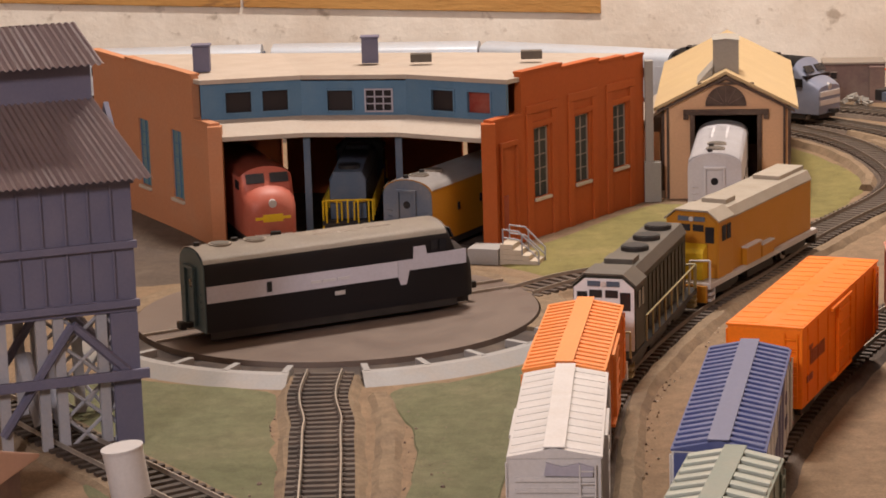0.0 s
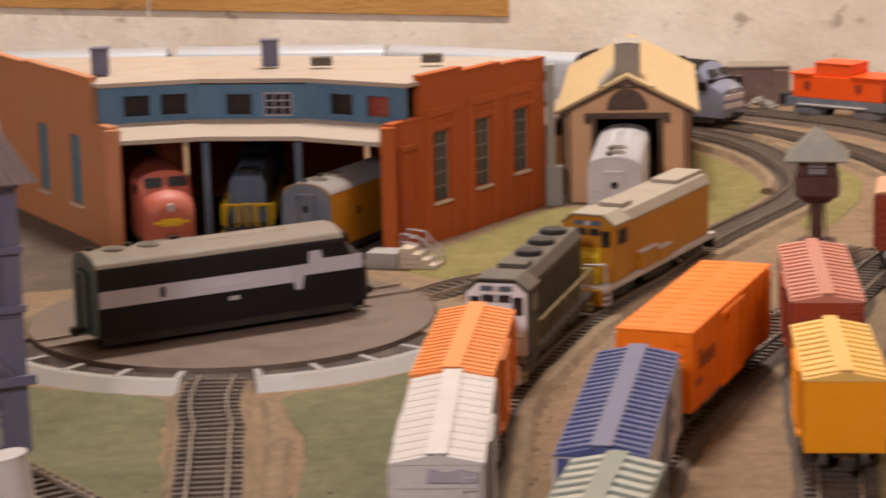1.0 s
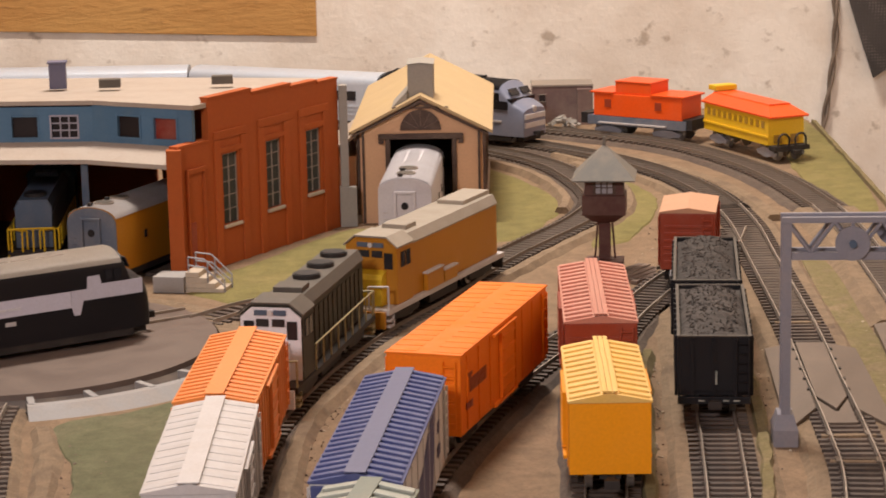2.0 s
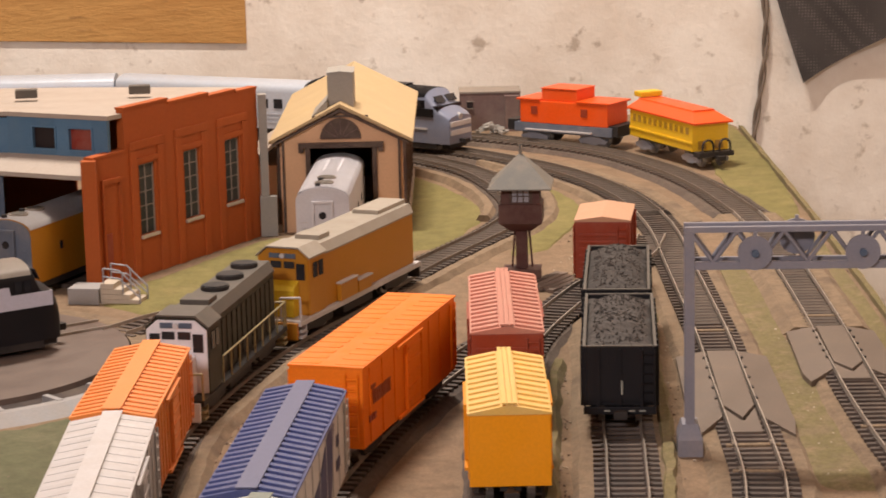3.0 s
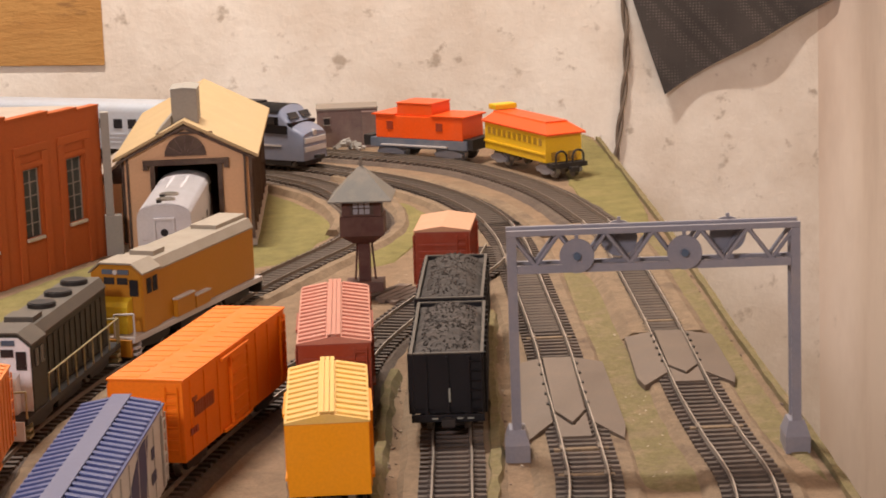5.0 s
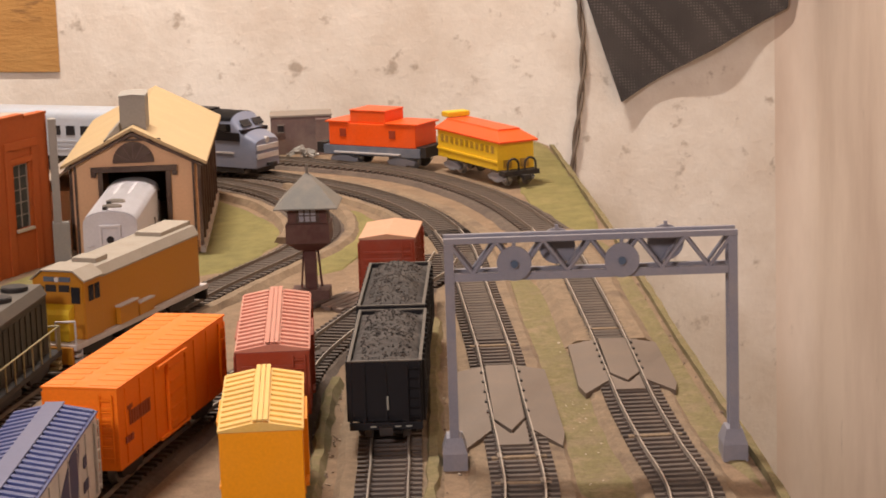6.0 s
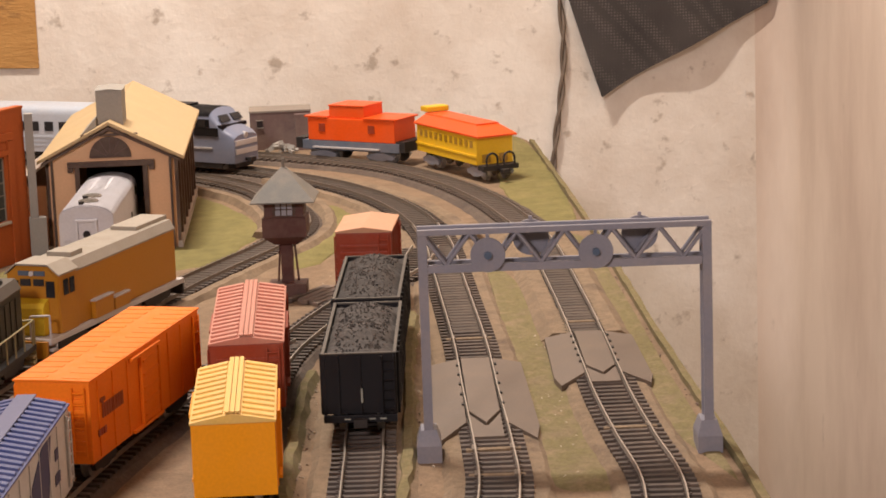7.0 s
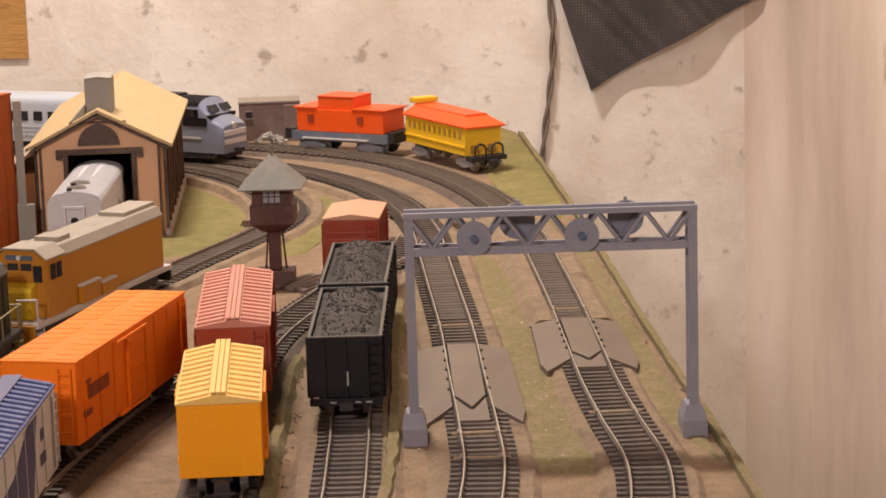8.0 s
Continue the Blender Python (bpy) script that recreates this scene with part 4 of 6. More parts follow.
# ---- signal gantry ----
GA, GB = Vector((0.2055, 0.735, GROUND)), Vector((0.3305, 0.714, GROUND))
gl = (GB - GA).length
gm = flat(GA, GB)
ga = thing("signal_gantry", gm, "grey plastic signal bridge with truss beam and round targets", "signal gantry")
for x in (0, gl):
    bm = bmesh.new()
    loft(bm, [[(x + sx * w, sy * w * 1.7, z) for sx, sy in ((-1, -1), (1, -1), (1, 1), (-1, 1))] for w, z in ((0.0056, 0), (0.0056, 0.0078), (0.0036, 0.0145))])
    part("footing", bm, "gantry", ga)
    bm = bmesh.new()
    for y in (-0.0052, 0.0052):
        box(bm, x - 0.0021, x + 0.0021, y - 0.0009, y + 0.0009, 0.0130, 0.1035, bevel=0.0002)
    part("post", bm, "gantry", ga)
    bm = bmesh.new()
    for k in range(5):
        z = 0.020 + k * 0.0145
        s = 1 if k % 2 else -1
        rod(bm, (x, -0.0046 * s, z), (x, 0.0046 * s, z + 0.0145), 0.0006, 6)
        rod(bm, (x, -0.0048, z), (x, 0.0048, z), 0.0006, 6)
    part("lacing", bm, "gantry", ga)
for y in (-0.0052, 0.0052):
    part("top_chord", boxes((-0.0022, gl + 0.0022, y - 0.0012, y + 0.0012, 0.1036, 0.1062), bevel=0.0002), "gantry", ga)
    part("bottom_chord", boxes((0.0022, gl - 0.0022, y - 0.0012, y + 0.0012, 0.0866, 0.0902), bevel=0.0002), "gantry", ga)
    for k in range(12):
        x0, x1 = gl * k / 12, gl * (k + 1) / 12
        z0, z1 = (0.0898, 0.1040) if k % 2 else (0.1040, 0.0898)
        bm = bmesh.new()
        rod(bm, (x0, y, z0), (x1, y, z1), 0.00095, 6)
        part("web_member", bm, "gantry", ga)
part("walk_plate", boxes((0.0, gl, -0.0038, 0.0038, 0.1040, 0.1048)), "gantry", ga)
bm = bmesh.new()
for k in range(14):
    x = gl * (k + 0.5) / 14
    box(bm, x - 0.0008, x + 0.0008, -0.0038, 0.0038, 0.0872, 0.0885)
part("cross_bar", bm, "gantry", ga)
for x, y, z, r in ((0.0290, -0.0078, 0.0945, 0.0078), (0.0770, -0.0078, 0.0945, 0.0078), (0.049, 0.0078, 0.099, 0.0082), (0.098, 0.0078, 0.099, 0.0082)):
    s = -1 if y < 0 else 1
    bm = bmesh.new()
    rod(bm, (x, y - 0.0007, z), (x, y + 0.0007, z), r, 28)
    sig = part("signal_target", bm, "gantry", ga, "round grey signal target")
    bm = bmesh.new()
    rod(bm, (x, y + s * 0.0006, z), (x, y + s * 0.0026, z), 0.0017, 14)
    part("lens", bm, "slate_loco", sig)
    part("bracket", boxes((x - 0.0008, x + 0.0008, min(y, s * 0.0066), max(y, s * 0.0066), z + r - 0.001, z + r + 0.0016)), "gantry", sig)

# ---- coaling building ----
co = thing("coaling_tower", Matrix.Translation((-0.2495, 0.737, GROUND)) @ Matrix.Rotation(radians(20), 4, "Z") @ Matrix.Translation((0.007, 0, 0)), "slate-violet coaling tower on grey braced legs with corrugated roofs", "coaling tower")
XL = -0.16
part("hopper_house", boxes((XL, 0.0, 0.0, 0.075, 0.0635, 0.127), bevel=0.0006), "slate", co)
part("corner_panel", boxes((-0.0125, 0.0, 0.0, 0.0045, 0.0, 0.0633), bevel=0.0005), "slate", co)
for z in (0.066, 0.0930, 0.1225):
    part("wall_batten", boxes((XL, 0.001, -0.0026, -0.0003, z, z + 0.0034), bevel=0.0004), "slate", co)
for k in range(14):
    x = -0.010 - k * 0.0105
    part("board_strip", boxes((x, x + 0.0008, -0.0011, -0.0003, 0.0705, 0.1220)), "slate", co)
part("loft", boxes((XL, -0.009, 0.030, 0.062, 0.127, 0.179)), "slate", co)


def corrugated(x0, x1, y0, z0, y1, z1, slant):
    bm = bmesh.new()
    n = int(abs(x1 - x0) / 0.0009)
    a, b = [], []
    for i in range(n + 1):
        x = x0 + (x1 - x0) * i / n
        w = 0.0006 * math.sin(x / 0.0032 * 2 * math.pi)
        u = (x - x0) / (x1 - x0)
        a.append(bm.verts.new((x, y0, z0 + w)))
        b.append(bm.verts.new((x + slant * max(0, 1) * u, y1, z1 + w)))
    for i in range(n):
        bm.faces.new((a[i], a[i + 1], b[i + 1], b[i]))
    bmesh.ops.solidify(bm, geom=bm.faces[:], thickness=0.0008)
    bmesh.ops.recalc_face_normals(bm, faces=bm.faces)
    return bm


part("main_roof", corrugated(XL, 0.0085, -0.010, 0.1255, 0.0335, 0.160, -0.018), "rust_roof", co, "brown corrugated main roof", smooth=True)
part("upper_roof", corrugated(XL, -0.005, 0.018, 0.1740, 0.050, 0.190, -0.006), "rust_roof", co, "brown corrugated upper roof", smooth=True)
part("upper_roof_back", corrugated(XL, -0.011, 0.050, 0.190, 0.075, 0.180, 0.004), "rust_roof", co, smooth=True)
bm = bmesh.new()
prism(bm, [(0.0, 0.1272), (0.032, 0.155), (0.060, 0.1272)], -0.0035, -0.0012, "x")
part("gable_end", bm, "slate", co)
for j, y in enumerate((0.003, 0.066)):
    for i, x in enumerate((-0.0025, -0.0165, -0.036, -0.044, -0.062)):
        part("leg", boxes((x - 0.0024, x + 0.0024, y - 0.002, y + 0.002, 0, 0.0633), bevel=0.0003), "slate" if i == 0 else "leg_grey", co)
    for x0, x1 in ((-0.0145, -0.0045), (-0.0335, -0.0185)):
        for z in (0.002, 0.017, 0.036, 0.049):
            for p, q in ((x0, x1), (x1, x0)):
                bm = bmesh.new()
                rod(bm, (p, y, z), (q, y, z + 0.013), 0.0009, 6)
                part("cross_brace", bm, "leg_grey", co)
    bm = bmesh.new()
    rod(bm, (-0.064, y - 0.003, 0.012), (-0.030, y - 0.003, 0.060), 0.0022, 6)
    rod(bm, (-0.006, y - 0.003, 0.036), (-0.030, y - 0.003, 0.060), 0.0022, 6)
    part("truss_strut", bm, "slate", co)
part("girt", boxes((-0.09, 0.003, -0.0055, -0.0030, 0.0330, 0.0375), bevel=0.0004), "slate", co)
bm = bmesh.new()
for x in (-0.045, -0.035):
    rod(bm, (x, 0.05, 0.036), (x + 0.004, 0.03, 0.006), 0.004, 10)
part("chute", bm, "leg_grey", co)

# white drum and the corner of a small roofed hut
dr = thing("drum", Matrix.Translation((-0.2375, 0.655, GROUND)) @ Matrix.Rotation(radians(-8), 4, "Y"), "dull white cylindrical drum standing beside the coaling tower", "drum")
bm = bmesh.new()
rod(bm, (0, 0, 0), (0, 0, 0.024), 0.0086, 32)
part("shell", bm, "white", dr, smooth=True)
bm = bmesh.new()
rod(bm, (0, 0, 0.0241), (0, 0, 0.0250), 0.0091, 32)
part("lid", bm, "white", dr)
hu = thing("hut", Matrix.Translation((-0.315, 0.648, GROUND)) @ Matrix.Rotation(radians(-14), 4, "Z"), "small brown hut with a pale pink roof", "hut")
part("wall", boxes((-0.035, 0.025, -0.05, 0.02, 0, 0.018)), "hut", hu)
bm = bmesh.new()
prism(bm, [(-0.056, 0.0175), (0.028, 0.0175), (0.028, 0.019), (-0.014, 0.033), (-0.056, 0.019)], -0.04, 0.031, "x", 0.0006)
part("roof", bm, "pink_roof", hu)

# brown hut against the back, with a heap of scrap
sh = thing("lineside_hut", Matrix.Translation((0.247, 1.735, GROUND)) @ Matrix.Rotation(radians(-6), 4, "Z"), "grey-brown wooden lineside hut with one small window", "hut")
part("wall", boxes((-0.0225, 0.030, -0.017, 0.017, 0, 0.0325), bevel=0.0004), "hut", sh)
part("roof", boxes((-0.0230, 0.0305, -0.0175, 0.0175, 0.0326, 0.0340)), "roof_grey", sh)
wn = part("window", boxes((-0.0165, -0.0115, -0.0182, -0.0171, 0.020, 0.0255)), "void", sh)
part("window_frame", boxes((-0.0172, -0.0108, -0.0186, -0.0172, 0.0256, 0.0262), (-0.0172, -0.0108, -0.0186, -0.0172, 0.0193, 0.0199)), "roof_grey", wn)
part("porch", boxes((0.016, 0.029, -0.026, -0.0172, 0, 0.031), bevel=0.0004), "hut", sh)
bm = bmesh.new()
random.seed(5)
for k in range(26):
    a, r = random.uniform(0, 6.28), random.uniform(0, 0.012)
    s = random.uniform(0.0015, 0.004)
    x, y = r * math.cos(a) * 1.3, r * math.sin(a) * 0.5
    box(bm, -s, s, -s * 0.6, s * 0.6, 0, s * 0.8, m=Matrix.Translation((x, y, max(0, 0.006 - r * 0.5))) @ Euler((random.uniform(-0.5, 0.5), random.uniform(-0.5, 0.5), a)).to_matrix().to_4x4())
o = tagged(part("scrap_heap", bm, "cupola_grey"), "low heap of grey scrap beside the lineside hut", "scrap heap")
o.matrix_world = Matrix.Translation((0.245, 1.695, GROUND + 0.001))

# ---- rolling stock: x runs along the car, z = 0 on the rail ----


def on_rail(x, y, deg, z=RAIL):
    return Matrix.Translation((x, y, z)) @ Matrix.Rotation(radians(deg), 4, "Z")


def truck(top, x, mat="under", base=0.0100, r=0.0058):
    bm = bmesh.new()
    box(bm, x - 0.0025, x + 0.0025, -0.011, 0.011, 0.0045, 0.0085, bevel=0.0004)
    tk = part("truck", bm, mat, top)
    for s in (-1, 1):
        y0, y1 = sorted((s * 0.0112, s * 0.0135))
        bm = bmesh.new()
        prism(bm, [(x - base - 0.004, 0.0062), (x - base - 0.002, 0.0030), (x - base + 0.003, 0.0030), (x - 0.003, 0.0018), (x + 0.003, 0.0018), (x + base - 0.003, 0.0030), (x + base + 0.002, 0.0030), (x + base + 0.004, 0.0062), (x + 0.004, 0.0092), (x - 0.004, 0.0092)], y0, y1, "y", 0.0003)
        part("side_frame", bm, mat, tk)
        for e in (-1, 1):
            bm = bmesh.new()
            rod(bm, (x + e * base * 0.85, s * 0.0078, r), (x + e * base * 0.85, s * 0.0104, r), r, 20)
            rod(bm, (x + e * base * 0.85, s * 0.0072, r), (x + e * base * 0.85, s * 0.0079, r), r + 0.0008, 20)
            part("wheel", bm, "steel", tk)


def coupler(top, x, s):
    bm = bmesh.new()
    box(bm, min(x, x + s * 0.007), max(x, x + s * 0.007), -0.0016, 0.0016, 0.0065, 0.0088)
    box(bm, min(x + s * 0.006, x + s * 0.0095), max(x + s * 0.006, x + s * 0.0095), -0.0034, 0.0030, 0.0058, 0.0096, bevel=0.0005)
    part("coupler", bm, "under", top)


def ladder(top, x0, x1, y, z0, z1, mat, rungs=6, end=False):
    """A ladder on a side (x0..x1 at y), or on an end face when end is set (y0..y1 given as x0..x1, at x = y)."""
    bm = bmesh.new()
    def at(a, z):
        return (y, a, z) if end else (a, y, z)
    for a in (x0, x1):
        rod(bm, at(a, z0), at(a, z1), 0.00045, 5)
    for k in range(rungs):
        z = z0 + (z1 - z0) * (k + 0.5) / rungs
        rod(bm, at(x0, z), at(x1, z), 0.0004, 5)
    part("ladder", bm, mat, top)


def boxcar(m, L, label, body, roof, rib, W=0.0172, H=0.0435, peak=0.0040, ribs=15, door=True, group="freight cars", walk_mat=None, rib_h=0.0009, ends=True, panel_ribs=8, ladders=True, plank_walk=False):
    top = thing("boxcar", m, label, "boxcar", group)
    h = L / 2
    part("body", boxes((-h, h, -W, W, 0.0095, H), bevel=0.0005), body, top)
    bm = bmesh.new()
    w = W + 0.0006
    prism(bm, [(-w, H + 0.0001), (w, H + 0.0001), (w, H + 0.0010), (0, H + peak), (-w, H + 0.0010)], -h - 0.0005, h + 0.0005, "x", 0.00025)
    part("roof", bm, roof, top)
    first = None
    if ribs:
        a = math.atan2(peak - 0.001, w)
        for s in (-1, 1):
            for k in range(ribs):
                x = -h + L * (k + 0.5) / ribs
                mm = Matrix.Translation((x, s * w * 0.58, H + 0.0010 + (peak - 0.001) * 0.42)) @ Matrix.Rotation(-s * a, 4, "X")
                if first is None:
                    first = part("roof_rib", boxes((-L / ribs * 0.24, L / ribs * 0.24, -w * 0.37, w * 0.37, -0.0002, rib_h), bevel=0.00035), rib, top)
                    first.matrix_basis = mm
                else:
                    again(first, top, mm)
    if walk_mat:
        bm = bmesh.new()
        if not plank_walk:
            box(bm, -h - 0.001, h + 0.001, -0.0041, 0.0041, H + peak + 0.0002, H + peak + 0.0008, bevel=0.0002)
        for k in (-1, 0, 1) if plank_walk else ():
            box(bm, -h - 0.001, h + 0.001, k * 0.0022 - 0.00095, k * 0.0022 + 0.00095, H + peak + 0.0004, H + peak + 0.0011)
        part("running_board", bm, walk_mat, top)
    for s in (-1, 1):
        y = s * W
        if door:
            y0, y1 = sorted((y + s * 0.0002, y + s * 0.0012))
            d = part("door", boxes((-0.0105, 0.0105, y0, y1, 0.0115, H - 0.003), bevel=0.0003), body, top)
            bm = bmesh.new()
            for k in range(5):
                z = 0.0145 + k * (H - 0.0205) / 4
                box(bm, -0.0095, 0.0095, min(y1, y0) if s < 0 else y1 - 0.0002, y0 + 0.0002 if s < 0 else y1 + 0.0006, z - 0.0007, z + 0.0007)
                if s < 0:
                    box(bm, -0.0095, 0.0095, y0 - 0.0006, y0, z - 0.0006, z + 0.0006)
            part("door_corrugation", bm, body, d)
            t0, t1 = sorted((y + s * 0.0002, y + s * 0.0018))
            part("door_track", boxes((-0.024, 0.014, t0, t1, 0.0098, 0.0112)), body, top)
            part("door_track", boxes((-0.024, 0.014, t0, t1, H - 0.0028, H - 0.0014)), body, top)
            for e in (-0.0118, 0.0118):
                part("door_post", boxes((e - 0.0007, e + 0.0007, t0, t1, 0.0114, H - 0.003)), body, top)
        for k in range(panel_ribs):
            x = -h + L * (k + 0.5) / panel_ribs
            if door and abs(x) < 0.014:
                continue
            y0, y1 = sorted((y + s * 0.0001, y + s * 0.0005))
            part("side_seam", boxes((x - 0.0004, x + 0.0004, y0, y1, 0.011, H - 0.0012)), body, top)
        if ladders:
            ladder(top, s * -h * 0.97 + 0.0, s * -h * 0.97 + s * 0.0075, s * (W + 0.0009), 0.012, H - 0.002, body)
        e0, e1 = sorted((s * (h + 0.0001), s * (h + 0.0008)))
        if ends:
            for k in range(6):
                z = 0.0135 + k * (H - 0.018) / 6
                part("end_rib", boxes((e0, e1, -W * 0.86, W * 0.86, z, z + 0.0018), bevel=0.0003), body, top)
        if ladders:
            ladder(top, s * W * 0.55, s * W * 0.88, s * (h + 0.0014), 0.013, H - 0.002, body, end=True)
        truck(top, s * max(h - 0.024, h * 0.52), base=min(0.010, h * 0.34))
        coupler(top, s * h, s)
    part("underframe", boxes((-h + 0.002, h - 0.002, -0.0045, 0.0045, 0.0070, 0.0094), (-h * 0.4, h * 0.4, -0.012, 0.012, 0.0078, 0.0094)), "under", top)
    return top


def bars(top, side, x0, z0, words, h, mat, W):
    """Lettering that cannot be read, as plain bars on a car's side."""
    bm = bmesh.new()
    x = x0
    y0, y1 = sorted((side * (W + 0.0002), side * (W + 0.0006)))
    for w in words:
        box(bm, min(x, x + w), max(x, x + w), y0, y1, z0, z0 + h)
        x += w + math.copysign(0.0008, w)
    part("lettering", bm, mat, top)


# orange boxcar with sliding door; the car runs away from the camera, its south-east side is -y
c = boxcar(on_rail(0.067, 0.788, 66.9), 0.146, "bright orange plastic boxcar with sliding door and dark name panel", "orange", "orange", "orange", ribs=15, peak=0.0012, rib_h=0.00025, H=0.0460)
bars(c, -1, -0.060, 0.0270, (0.0016,), 0.0090, "ink_brown", 0.0172)
bars(c, -1, -0.0572, 0.0270, (0.0024, 0.0022, 0.0022, 0.0010, 0.0022, 0.0024, 0.0022, 0.0024), 0.0062, "ink_brown", 0.0172)
bars(c, -1, -0.0620, 0.0345, (0.0056,), 0.0016, "ink_brown", 0.0172)
bars(c, -1, -0.066, 0.020, (0.003, 0.002, 0.003), 0.003, "maroon", 0.0172)
# blue car
c = boxcar(on_rail(0.0125, 0.615, 78.3), 0.150, "blue-roofed boxcar with dull silver lettered sides", "silver_side", "blue", "blue", door=False, ribs=22, H=0.0440, peak=0.0045, walk_mat="blue_walk", rib_h=0.0011)
part("end_panel", boxes((-0.0768, -0.0753, -0.0165, 0.0165, 0.012, 0.0436), bevel=0.0003), "blue", c)
bars(c, -1, 0.040, 0.0300, (0.0020, 0.0016, 0.0008), 0.0046, "ink_blue", 0.0172)
bars(c, -1, 0.038, 0.0200, (0.0020, 0.0016, 0.0016, 0.0024), 0.0046, "ink_blue", 0.0172)
# Dark slanting area across the near part of the side.
bm = bmesh.new()
prism(bm, [(-0.066, 0.0105), (0.020, 0.0105), (0.034, 0.0425), (0.016, 0.0425), (-0.012, 0.0300), (-0.066, 0.0250)], -0.0176, -0.01725, "y")
part("livery_panel", bm, "ink_blue", c, "dark blue slanting side panel")
# grey-green car in front of it
boxcar(on_rail(-0.0155, 0.465, 75.0), 0.140, "grey-green boxcar with pale rubbed roof ribs", "grey_green", "grey_green", "rib_light", ribs=15, H=0.0440, peak=0.0045, walk_mat="grey_green", rib_h=0.0012)
# faded orange and white cars of the freight train
boxcar(on_rail(-0.0460, 0.720, 82.0), 0.116, "faded orange boxcar with weathered sides and broad roof walk", "orange_pale", "orange_pale", "orange_pale", ribs=18, H=0.0440, peak=0.0042, walk_mat="orange_pale", panel_ribs=14, rib_h=0.0007)
wc = boxcar(on_rail(-0.0585, 0.598, 85.0), 0.118, "white boxcar with dusty roof and broken end panel", "white", "white", "white", ribs=12, H=0.0440, peak=0.0042, walk_mat="white", rib_h=0.0003)
bm = bmesh.new()
prism(bm, [(-0.014, 0.0375), (-0.0145, 0.041), (-0.009, 0.0425), (-0.003, 0.0412), (0.003, 0.0428), (0.004, 0.0378)], -0.0606, -0.0592, "x")
part("broken_opening", bm, "violet_band", wc, "grey hole in the broken end")
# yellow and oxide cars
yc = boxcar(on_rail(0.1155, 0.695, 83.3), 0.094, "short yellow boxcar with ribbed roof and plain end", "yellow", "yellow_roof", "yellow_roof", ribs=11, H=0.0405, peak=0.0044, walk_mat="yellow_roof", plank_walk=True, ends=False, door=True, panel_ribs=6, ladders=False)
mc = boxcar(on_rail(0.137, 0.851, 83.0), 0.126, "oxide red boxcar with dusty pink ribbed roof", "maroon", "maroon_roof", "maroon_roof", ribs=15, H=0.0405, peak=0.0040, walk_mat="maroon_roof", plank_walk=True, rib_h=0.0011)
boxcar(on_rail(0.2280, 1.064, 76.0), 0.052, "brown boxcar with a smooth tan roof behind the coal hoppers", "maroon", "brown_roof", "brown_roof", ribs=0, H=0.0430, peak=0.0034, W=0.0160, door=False)


